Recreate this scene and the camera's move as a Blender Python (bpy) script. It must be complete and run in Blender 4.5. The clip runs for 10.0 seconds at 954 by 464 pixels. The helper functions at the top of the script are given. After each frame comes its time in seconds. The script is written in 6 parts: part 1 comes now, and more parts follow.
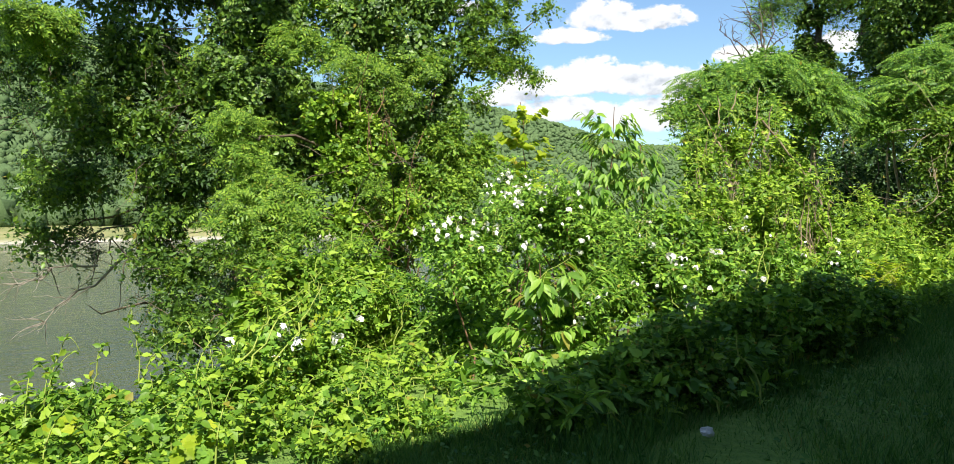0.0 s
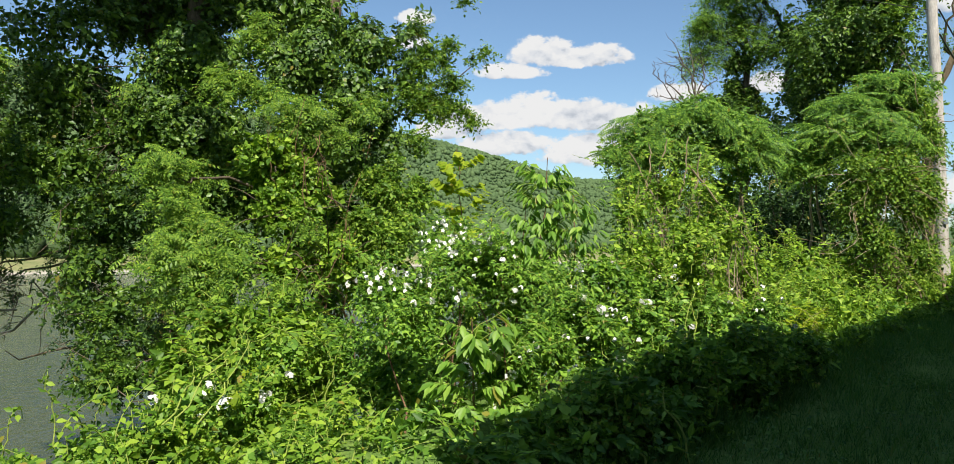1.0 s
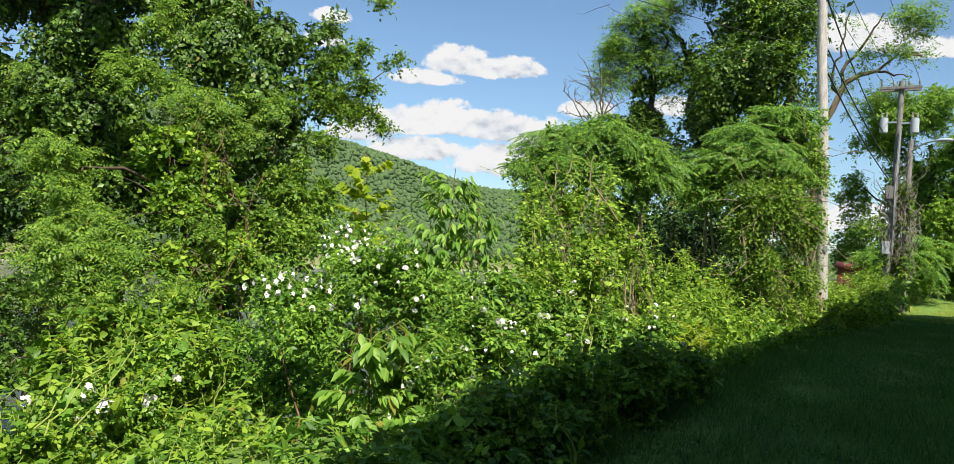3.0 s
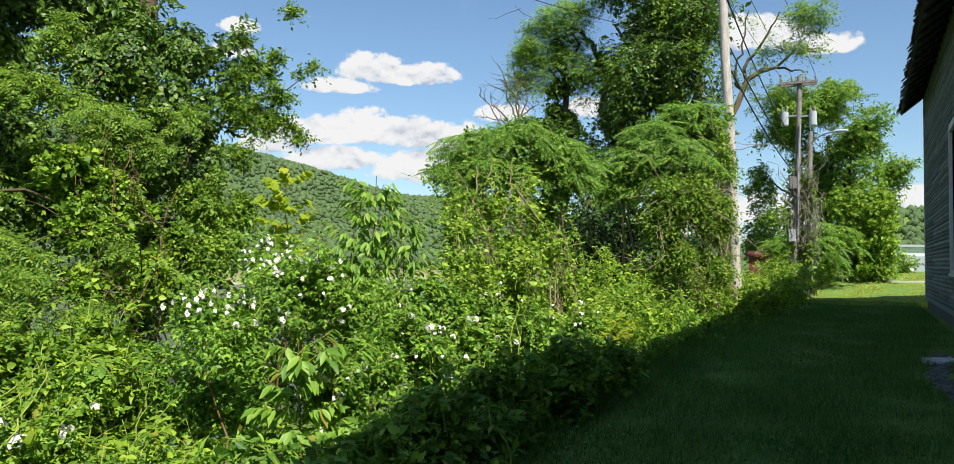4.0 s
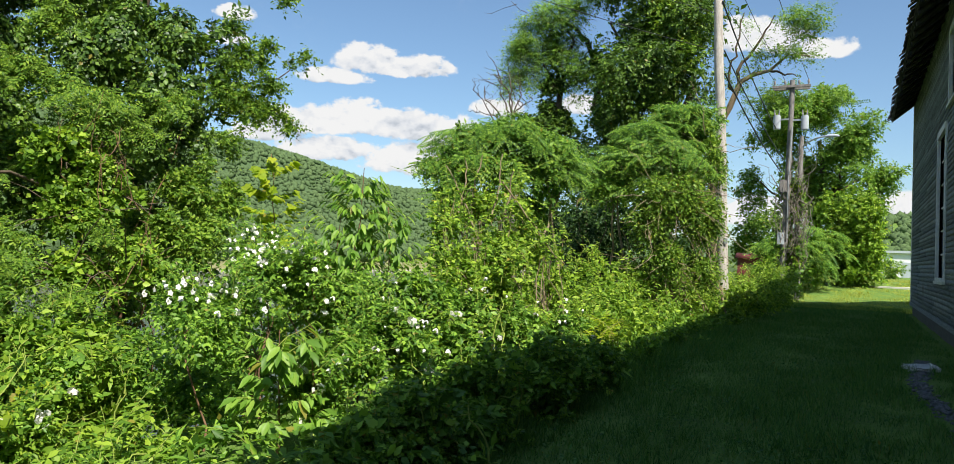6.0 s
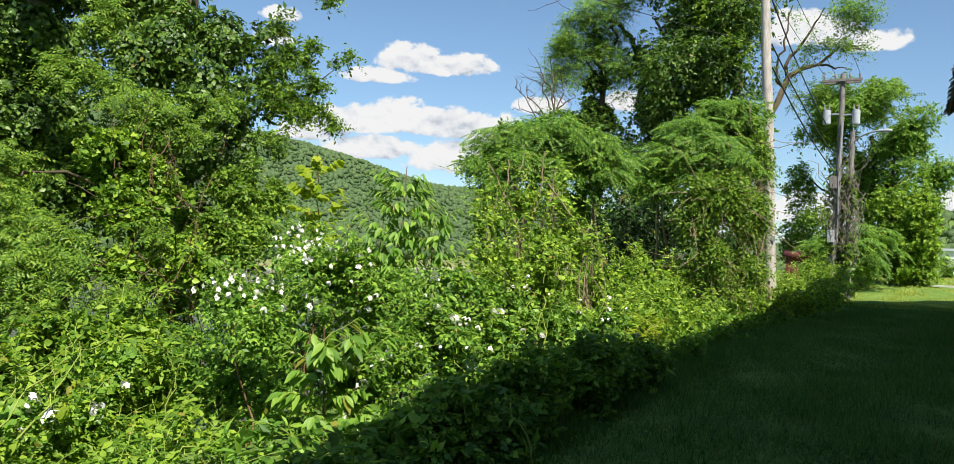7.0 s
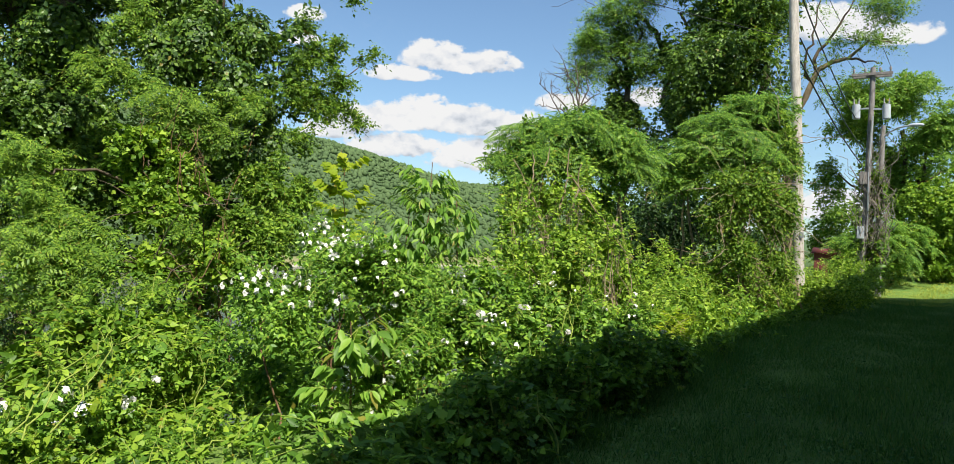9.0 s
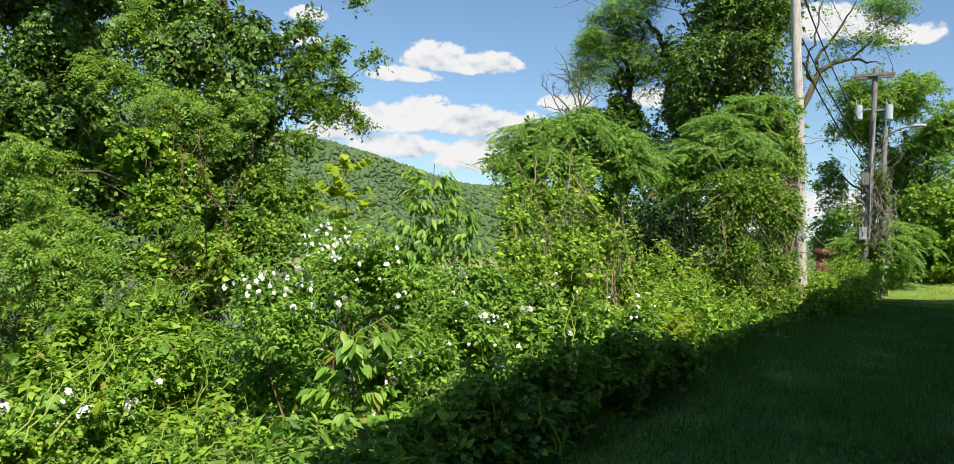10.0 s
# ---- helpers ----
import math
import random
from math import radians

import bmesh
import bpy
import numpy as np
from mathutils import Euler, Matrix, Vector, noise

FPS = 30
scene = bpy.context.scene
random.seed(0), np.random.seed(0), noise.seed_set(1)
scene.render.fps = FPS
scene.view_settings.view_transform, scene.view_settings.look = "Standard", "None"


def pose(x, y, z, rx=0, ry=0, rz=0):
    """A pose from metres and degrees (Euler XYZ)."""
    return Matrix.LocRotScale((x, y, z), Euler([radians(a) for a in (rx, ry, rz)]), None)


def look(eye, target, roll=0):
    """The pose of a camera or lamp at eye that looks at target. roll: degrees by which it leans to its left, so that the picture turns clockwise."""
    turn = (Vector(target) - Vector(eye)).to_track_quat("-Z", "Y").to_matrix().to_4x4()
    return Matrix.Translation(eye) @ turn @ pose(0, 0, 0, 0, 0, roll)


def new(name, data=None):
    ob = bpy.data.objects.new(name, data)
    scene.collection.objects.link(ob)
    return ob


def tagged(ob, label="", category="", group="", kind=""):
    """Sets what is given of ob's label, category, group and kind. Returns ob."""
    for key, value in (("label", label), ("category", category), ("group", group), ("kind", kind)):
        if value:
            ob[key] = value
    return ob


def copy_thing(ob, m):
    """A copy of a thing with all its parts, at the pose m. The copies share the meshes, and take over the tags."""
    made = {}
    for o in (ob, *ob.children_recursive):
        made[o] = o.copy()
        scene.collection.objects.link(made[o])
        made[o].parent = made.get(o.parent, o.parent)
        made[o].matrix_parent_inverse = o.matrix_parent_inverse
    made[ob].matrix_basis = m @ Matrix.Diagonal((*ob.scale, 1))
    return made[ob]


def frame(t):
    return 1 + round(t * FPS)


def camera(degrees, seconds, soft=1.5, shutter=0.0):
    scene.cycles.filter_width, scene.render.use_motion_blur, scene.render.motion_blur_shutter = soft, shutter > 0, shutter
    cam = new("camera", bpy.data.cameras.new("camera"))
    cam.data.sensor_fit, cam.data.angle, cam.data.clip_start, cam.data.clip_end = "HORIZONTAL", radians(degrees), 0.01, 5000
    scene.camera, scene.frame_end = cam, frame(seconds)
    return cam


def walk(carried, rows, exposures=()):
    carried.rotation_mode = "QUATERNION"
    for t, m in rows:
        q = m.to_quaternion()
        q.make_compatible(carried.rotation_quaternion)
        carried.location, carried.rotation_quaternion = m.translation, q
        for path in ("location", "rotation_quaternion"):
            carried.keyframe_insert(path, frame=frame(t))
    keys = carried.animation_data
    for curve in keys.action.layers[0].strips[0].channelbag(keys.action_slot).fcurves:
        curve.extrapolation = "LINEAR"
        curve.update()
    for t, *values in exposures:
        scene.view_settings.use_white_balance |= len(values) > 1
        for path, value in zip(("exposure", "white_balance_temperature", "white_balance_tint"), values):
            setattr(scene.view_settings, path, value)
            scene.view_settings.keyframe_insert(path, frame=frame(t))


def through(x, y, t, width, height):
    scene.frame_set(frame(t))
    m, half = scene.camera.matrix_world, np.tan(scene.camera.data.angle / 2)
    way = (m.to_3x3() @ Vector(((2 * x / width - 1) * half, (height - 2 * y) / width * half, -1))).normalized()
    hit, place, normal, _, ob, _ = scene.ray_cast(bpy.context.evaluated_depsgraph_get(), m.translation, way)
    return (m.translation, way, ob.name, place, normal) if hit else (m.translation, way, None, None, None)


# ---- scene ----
cam = camera(62.86, 10.0, soft=0.6)
ROWS = [
    (0.0, -0.177, -0.020, 1.367, 88.40, -0.46, 43.58),
    (0.5, -0.125, -0.008, 1.459, 89.94, -0.91, 41.18),
    (1.0, -0.112, 0.002, 1.539, 90.80, -0.75, 39.25),
    (1.5, -0.094, 0.026, 1.563, 92.19, -2.13, 37.52),
    (2.0, -0.085, 0.034, 1.586, 91.38, -5.40, 35.13),
    (2.2, -0.084, 0.036, 1.584, 91.10, -5.64, 34.53),
    (3.3, -0.094, -0.015, 1.568, 91.73, -2.14, 31.01),
    (3.5, -0.095, -0.020, 1.566, 91.83, -0.99, 30.17),
    (4.0, -0.106, -0.013, 1.563, 92.13, -0.58, 26.72),
    (4.5, -0.095, -0.001, 1.572, 92.64, -0.70, 24.94),
    (5.0, -0.060, -0.003, 1.579, 92.28, -1.89, 24.41),
    (5.2, -0.057, 0.000, 1.579, 92.16, -2.15, 24.60),
    (6.3, -0.056, 0.006, 1.572, 91.57, -2.47, 26.81),
    (6.5, -0.055, 0.006, 1.571, 91.58, -2.87, 27.44),
    (7.0, -0.049, 0.003, 1.568, 91.47, -2.15, 29.16),
    (7.5, -0.053, 0.003, 1.570, 91.18, -2.61, 30.25),
    (8.0, -0.063, -0.006, 1.569, 91.01, -2.21, 30.70),
    (8.5, -0.069, -0.003, 1.564, 91.05, -2.28, 30.75),
    (9.0, -0.072, 0.006, 1.554, 91.21, -2.09, 30.91),
    (9.5, -0.073, 0.007, 1.554, 91.22, -2.00, 31.02),
    (10.0, -0.075, 0.007, 1.558, 91.28, -2.06, 31.05),
]
walk(cam, [(t, pose(x, y, z, rx, ry, rz)) for t, x, y, z, rx, ry, rz in ROWS],
     exposures=[(0.0, 0.84), (0.5, 0.60), (1.0, 0.46), (1.5, 0.48), (2.0, 0.50), (3.5, 0.54), (10.0, 0.53)])

# ---- light ----
SUN_FROM = Vector((0.600, -0.477, 1.0)).normalized()
SUN_EL, SUN_ROT = math.asin(SUN_FROM.z), math.atan2(SUN_FROM.x, SUN_FROM.y)

sun = new("sun", bpy.data.lights.new("sun", "SUN"))
sun.data.energy, sun.data.angle, sun.data.color = 5.6, radians(0.55), (1.0, 0.95, 0.86)
sun.matrix_world = look(SUN_FROM * 60, (0, 0, 0))


class Nodes:
    """Short ways to add and link shader nodes in one tree."""

    def __init__(self, tree):
        self.t = tree
        tree.nodes.clear()

    def add(self, kind):
        return self.t.nodes.new(kind)

    def put(self, socket, value):
        if isinstance(value, bpy.types.NodeSocket):
            self.t.links.new(value, socket)
        elif value is not None:
            socket.default_value = value

    def math(self, op, a, b=None, c=None, clamp=False):
        n = self.add("ShaderNodeMath")
        n.operation, n.use_clamp = op, clamp
        for s, v in zip(n.inputs, (a, b, c)):
            self.put(s, v)
        return n.outputs[0]

    def mix(self, fac, a, b, blend="MIX"):
        n = self.add("ShaderNodeMix")
        n.data_type, n.blend_type = "RGBA", blend
        self.put(n.inputs[0], fac)
        self.put(n.inputs[6], a)
        self.put(n.inputs[7], b)
        return n.outputs[2]

    def noise(self, scale, detail=3.0, vector=None, rough=0.55):
        n = self.add("ShaderNodeTexNoise")
        n.inputs["Scale"].default_value, n.inputs["Detail"].default_value = scale, detail
        n.inputs["Roughness"].default_value = rough
        if vector is not None:
            self.put(n.inputs["Vector"], vector)
        return n.outputs["Fac"]

    def ramp(self, fac, *stops):
        n = self.add("ShaderNodeValToRGB")
        while len(n.color_ramp.elements) < len(stops):
            n.color_ramp.elements.new(0.5)
        for e, (p, col) in zip(n.color_ramp.elements, stops):
            e.position, e.color = p, (*col, 1) if len(col) == 3 else col
        self.put(n.inputs[0], fac)
        return n.outputs[0]

    def step(self, x, lo, hi):
        n = self.add("ShaderNodeMapRange")
        n.interpolation_type = "SMOOTHSTEP"
        self.put(n.inputs[0], x)
        n.inputs[1].default_value, n.inputs[2].default_value = lo, hi
        return n.outputs[0]

    def bump(self, height, strength, dist):
        n = self.add("ShaderNodeBump")
        n.inputs["Strength"].default_value, n.inputs["Distance"].default_value = strength, dist
        self.put(n.inputs["Height"], height)
        return n.outputs[0]


world = bpy.data.worlds.new("sky")
scene.world = world
world.use_nodes = True
w = Nodes(world.node_tree)
sky = w.add("ShaderNodeTexSky")
sky.sky_type, sky.sun_disc, sky.sun_elevation, sky.sun_rotation = "NISHITA", False, SUN_EL, SUN_ROT
sky.air_density, sky.dust_density, sky.ozone_density = 1.0, 0.7, 1.6
way = w.add("ShaderNodeTexCoord").outputs["Generated"]
xyz = w.add("ShaderNodeSeparateXYZ")
w.put(xyz.inputs[0], way)
deg = 57.29578
az = w.math("MULTIPLY", w.math("ARCTAN2", w.math("MULTIPLY", xyz.outputs[0], -1.0), xyz.outputs[1]), deg)
el = w.math("MULTIPLY", w.math("ARCSINE", xyz.outputs[2]), deg)
# cumulus: bearing left of north, height, half width, half height (degrees)
CUMULUS = [
    (37.0, 12.3, 2.9, 0.75), (34.6, 13.5, 2.6, 1.5), (32.6, 13.2, 2.6, 1.0), (30.6, 13.3, 2.6, 1.05), (39.0, 8.9, 4.6, 1.4), (34.6, 9.4, 3.6, 1.6), (31.4, 8.9, 3.4, 1.5),
    (28.3, 8.6, 3.0, 1.7), (41.8, 8.1, 2.8, 1.0), (37.4, 7.1, 3.6, 1.2), (30.8, 6.6, 4.2, 1.7), (27.0, 7.5, 3.0, 1.7), (44.0, 15.9, 1.5, 0.7), (44.4, 14.3, 1.4, 0.7),
    (24.9, 10.6, 2.0, 1.0), (18.9, 11.0, 1.4, 1.0), (5.6, 15.2, 2.8, 1.5), (2.3, 14.4, 2.2, 1.0), (7.6, 15.5, 1.8, 1.6), (-2.1, 4.0, 3.0, 1.3), (6.8, 3.5, 2.6, 1.5),
]
# and others out of sight, as the same sky would have them
FAR_CUMULUS = [(75.0, 20.0, 11.0, 4.0), (-60.0, 22.0, 16.0, 5.0), (-130.0, 24.0, 20.0, 6.0), (150.0, 18.0, 18.0, 5.0), (100.0, 34.0, 14.0, 5.0)]


def cloud_cover(height):
    """How deep in a cumulus the sky's direction lies, with its height shifted; flat undersides."""
    deep = None
    for a, e, hw, hh in CUMULUS + FAR_CUMULUS:
        u = w.math("DIVIDE", w.math("SUBTRACT", az, a), hw)
        v = w.math("DIVIDE", w.math("SUBTRACT", height, e), hh)
        v = w.math("ADD", v, w.math("MULTIPLY", w.math("MINIMUM", v, 0.0), 0.9))
        body = w.math("SUBTRACT", 1.0, w.math("ADD", w.math("MULTIPLY", u, u), w.math("MULTIPLY", v, v)))
        body = w.math("MAXIMUM", body, -1.5)
        deep = body if deep is None else w.math("MAXIMUM", deep, body)
    return deep


cover = cloud_cover(el)
above = cloud_cover(w.math("ADD", el, 0.8))
stretch = w.add("ShaderNodeMapping")
stretch.inputs["Scale"].default_value = (1, 1, 1.5)
w.put(stretch.inputs[0], way)
puff = w.noise(34.0, 5.0, stretch.outputs[0], 0.55)
fine = w.noise(95.0, 6.0, stretch.outputs[0], 0.6)
lump = w.math("ADD", w.math("MULTIPLY", w.math("SUBTRACT", puff, 0.5), 2.3), w.math("MULTIPLY", w.math("SUBTRACT", fine, 0.5), 1.2))
dens = w.math("ADD", cover, lump)
mask = w.step(dens, -0.12, 0.42)
wisp = w.math("MULTIPLY", w.step(w.noise(5.0, 7.0, stretch.outputs[0], 0.65), 0.60, 0.85), 0.2)
mask = w.math("MAXIMUM", mask, wisp)
shift = w.add("ShaderNodeVectorMath")
shift.operation = "ADD"
w.put(shift.inputs[0], stretch.outputs[0])
shift.inputs[1].default_value = (0.004, -0.004, 0.012)
relief = w.math("SUBTRACT", puff, w.noise(34.0, 5.0, shift.outputs[0], 0.55))
bulk = w.noise(15.0, 3.0, stretch.outputs[0], 0.5)
lit = w.math("ADD", w.math("MULTIPLY", w.math("SUBTRACT", cover, above), 0.32), w.math("MULTIPLY", relief, 1.6))
lit = w.math("ADD", lit, w.math("MULTIPLY", w.math("SUBTRACT", bulk, 0.5), 1.5))
lit = w.math("ADD", lit, 0.60, clamp=True)
cloud = w.ramp(lit, (0.1, (0.50, 0.56, 0.65)), (0.45, (0.84, 0.87, 0.92)), (0.75, (1.0, 1.0, 1.0)))
bg = w.add("ShaderNodeBackground")
bg.inputs[1].default_value = 0.097
w.put(bg.inputs[0], w.mix(1.0, sky.outputs[0], (0.88, 1.0, 1.06, 1), "MULTIPLY"))
bg2 = w.add("ShaderNodeBackground")
bg2.inputs[1].default_value = 0.62
w.put(bg2.inputs[0], cloud)
both = w.add("ShaderNodeMixShader")
w.put(both.inputs[0], mask)
w.put(both.inputs[1], bg.outputs[0])
w.put(both.inputs[2], bg2.outputs[0])
w.put(w.add("ShaderNodeOutputWorld").inputs[0], both.outputs[0])


# ---- materials ----
def material(name):
    m = bpy.data.materials.new(name)
    m.use_nodes = True
    n = Nodes(m.node_tree)
    n.where = n.add("ShaderNodeTexCoord").outputs["Object"]
    return m, n


def surface(n, colour, rough=0.6, metal=0.0, normal=None, spec=0.5):
    b = n.add("ShaderNodeBsdfPrincipled")
    n.put(b.inputs["Base Color"], colour)
    n.put(b.inputs["Roughness"], rough)
    n.put(b.inputs["Metallic"], metal)
    n.put(b.inputs["Specular IOR Level"], spec)
    n.put(b.inputs["Normal"], normal)
    return b.outputs[0]


def finish(n, shader):
    n.put(n.add("ShaderNodeOutputMaterial").inputs[0], shader)


def leaf_material(name, dark, mid, light, through=0.4, rough=0.42, patch=0.9, gloss=0.22):
    """Foliage: colour varies from leaf to leaf and in larger patches; light shines through."""
    dark, mid, light = [(r, g, 1.1 * b) for r, g, b in (dark, mid, light)]
    m, n = material(name)
    one = n.add("ShaderNodeNewGeometry").outputs["Random Per Island"]
    one = n.math("FRACT", n.math("ADD", one, n.add("ShaderNodeObjectInfo").outputs["Random"]))
    big = n.noise(patch, 2.0, n.where)
    f = n.math("ADD", n.math("MULTIPLY", one, 0.75), n.math("MULTIPLY", big, 0.35))
    col = n.ramp(f, (0.20, dark), (0.52, mid), (0.88, light))
    old = n.math("GREATER_THAN", one, 0.988)
    col = n.mix(n.math("MULTIPLY", old, 0.7), col, (0.26, 0.17, 0.035, 1))
    b = surface(n, col, rough, spec=gloss)
    t = n.add("ShaderNodeBsdfTranslucent")
    n.put(t.inputs[0], n.mix(1.0, col, (1.0, 1.0, 0.60, 1), "MULTIPLY"))
    mx = n.add("ShaderNodeMixShader")
    mx.inputs[0].default_value = through
    n.put(mx.inputs[1], b)
    n.put(mx.inputs[2], t.outputs[0])
    finish(n, mx.outputs[0])
    return m


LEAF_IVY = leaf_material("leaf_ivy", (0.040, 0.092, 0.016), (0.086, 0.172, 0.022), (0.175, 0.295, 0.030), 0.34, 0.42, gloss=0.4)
# shade put into the leaf colour, where the sun alone leaves foliage too bright
LEAF_PAINTED_SHADE = leaf_material("leaf_painted_shade", (0.018, 0.047, 0.013), (0.037, 0.086, 0.020), (0.078, 0.150, 0.028), 0.28, 0.52)
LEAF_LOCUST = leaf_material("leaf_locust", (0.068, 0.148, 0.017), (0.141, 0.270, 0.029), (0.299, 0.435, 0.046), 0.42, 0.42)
LEAF_ROSE = leaf_material("leaf_rose", (0.067, 0.160, 0.019), (0.142, 0.287, 0.032), (0.308, 0.491, 0.051), 0.40, 0.40)
LEAF_VINE = leaf_material("leaf_vine", (0.070, 0.160, 0.015), (0.160, 0.295, 0.026), (0.345, 0.490, 0.046), 0.42, 0.45)
LEAF_TANGLE = leaf_material("leaf_tangle", (0.082, 0.176, 0.016), (0.185, 0.330, 0.029), (0.395, 0.545, 0.055), 0.42, 0.45)
LEAF_SUMAC = leaf_material("leaf_sumac", (0.058, 0.142, 0.021), (0.130, 0.270, 0.034), (0.285, 0.450, 0.052), 0.42, 0.42, 0.5)
LEAF_FAR = leaf_material("leaf_far", (0.095, 0.195, 0.030), (0.185, 0.335, 0.045), (0.300, 0.450, 0.066), 0.45, 0.5, 0.3)
LEAF_FRESH = leaf_material("leaf_fresh", (0.111, 0.232, 0.028), (0.191, 0.358, 0.042), (0.323, 0.491, 0.068), 0.45, 0.42)
LEAF_GOLD = leaf_material("leaf_gold", (0.220, 0.340, 0.017), (0.370, 0.490, 0.028), (0.540, 0.600, 0.045), 0.6, 0.45)
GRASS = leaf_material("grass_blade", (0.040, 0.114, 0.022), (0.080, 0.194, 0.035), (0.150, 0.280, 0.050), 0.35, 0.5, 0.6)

# lit copy of the grass: the sun's yellow brightness sits in the blade colour
GRASS_PAINTED_SUN = leaf_material("grass_painted_sun", (0.260, 0.300, 0.040), (0.420, 0.455, 0.065), (0.560, 0.560, 0.110), 0.35, 0.5, 0.4)


def bark_material(name, a, b, scale=9.0):
    m, n = material(name)
    s = n.add("ShaderNodeMapping")
    s.inputs["Scale"].default_value = (1, 1, 0.22)
    n.put(s.inputs[0], n.where)
    f = n.noise(scale, 6.0, s.outputs[0], 0.65)
    g = n.noise(scale * 6, 4.0, s.outputs[0])
    col = n.ramp(n.math("ADD", n.math("MULTIPLY", f, 0.7), n.math("MULTIPLY", g, 0.3)), (0.32, a), (0.62, b))
    finish(n, surface(n, col, 0.9, normal=n.bump(f, 0.7, 0.03), spec=0.2))
    return m


BARK = bark_material("bark", (0.035, 0.026, 0.018), (0.16, 0.125, 0.085))
BARK_PALE = bark_material("bark_pale", (0.16, 0.12, 0.075), (0.36, 0.28, 0.18))
BARK_DEAD = bark_material("bark_dead", (0.10, 0.085, 0.07), (0.30, 0.26, 0.21))
STEM = bark_material("green_stem", (0.14, 0.21, 0.035), (0.34, 0.40, 0.08), 20)
STEM_RED = bark_material("red_vine_stem", (0.10, 0.055, 0.03), (0.27, 0.16, 0.09), 16)
POLE_WOOD = bark_material("weathered_pole", (0.30, 0.27, 0.235), (0.56, 0.52, 0.46), 14)
POLE_DARK = bark_material("old_pole", (0.12, 0.11, 0.10), (0.30, 0.28, 0.26), 14)


def plain(name, colour, rough=0.5, metal=0.0, vary=0.25, scale=6.0, relief=0.0):
    m, n = material(name)
    f = n.noise(scale, 6.0, n.where, 0.65)
    g = n.noise(scale * 9, 3.0, n.where)
    k = n.math("ADD", n.math("MULTIPLY", f, 0.7), n.math("MULTIPLY", g, 0.3))
    low, high = [c * (1 - vary) for c in colour], [min(1, c * (1 + vary)) for c in colour]
    finish(n, surface(n, n.ramp(k, (0.3, low), (0.7, high)), rough, metal, n.bump(g, relief, 0.01) if relief else None))
    return m


PETAL = plain("petal_white", (0.78, 0.76, 0.69), 0.6, vary=0.06)
TRIM = plain("chipped_white_trim", (0.62, 0.62, 0.60), 0.6, vary=0.22, scale=5)
SHINGLE = plain("roof_shingle", (0.075, 0.068, 0.062), 0.9, vary=0.4, scale=12, relief=0.6)
SOFFIT = plain("old_soffit_boards", (0.040, 0.036, 0.033), 0.9, vary=0.3, scale=8)
STONE = plain("foundation_stone", (0.10, 0.095, 0.088), 0.95, vary=0.35, scale=4, relief=0.8)
STEEL = plain("galvanised_steel", (0.45, 0.47, 0.49), 0.45, 0.6, vary=0.12)
CAN = plain("grey_tank_paint", (0.42, 0.45, 0.48), 0.45, vary=0.12)
CERAMIC = plain("porcelain", (0.28, 0.27, 0.26), 0.25, vary=0.1)
CABLE = plain("black_cable", (0.03, 0.03, 0.032), 0.6)
RED_PAINT = plain("red_barn_paint", (0.15, 0.035, 0.028), 0.7)
WHITE_PAINT = plain("white_shed_paint", (0.72, 0.72, 0.71), 0.6, vary=0.08, scale=2)
ORANGE = plain("orange_post_paint", (0.75, 0.30, 0.03), 0.5)
CONCRETE = plain("pale_drive", (0.50, 0.48, 0.44), 0.95, vary=0.15, scale=3, relief=0.3)
PAPER = plain("crumpled_paper", (0.55, 0.54, 0.52), 0.8, vary=0.2, scale=14, relief=0.5)
PEBBLE = plain("grey_gravel", (0.13, 0.13, 0.13), 0.9, vary=0.4, scale=9)
STRAW = plain("dry_straw", (0.30, 0.27, 0.09), 0.85, vary=0.25)

m, n = material("grey_clapboard")
inf = n.add("ShaderNodeObjectInfo").outputs["Random"]
s = n.add("ShaderNodeMapping")
s.inputs["Scale"].default_value = (6, 0.6, 9)
n.put(s.inputs[0], n.add("ShaderNodeNewGeometry").outputs["Position"])
grain = n.noise(4.0, 7.0, s.outputs[0], 0.7)
wear = n.noise(0.9, 5.0, n.add("ShaderNodeNewGeometry").outputs["Position"], 0.6)
col = n.ramp(n.math("ADD", n.math("MULTIPLY", grain, 0.75), n.math("MULTIPLY", inf, 0.25)), (0.3, (0.085, 0.095, 0.098)), (0.55, (0.21, 0.235, 0.245)), (0.78, (0.37, 0.40, 0.41)))
col = n.mix(n.math("MULTIPLY", n.step(wear, 0.54, 0.76), 0.45), col, (0.10, 0.062, 0.04, 1))
finish(n, surface(n, col, 0.85, normal=n.bump(grain, 0.4, 0.01), spec=0.25))
CLAPBOARD = m

m, n = material("dusty_window_glass")
dirt = n.noise(3.0, 5.0, n.where)
finish(n, surface(n, n.ramp(dirt, (0.3, (0.012, 0.016, 0.018)), (0.75, (0.05, 0.06, 0.06))), n.math("ADD", n.math("MULTIPLY", dirt, 0.25), 0.04), spec=0.6))
GLASS = m

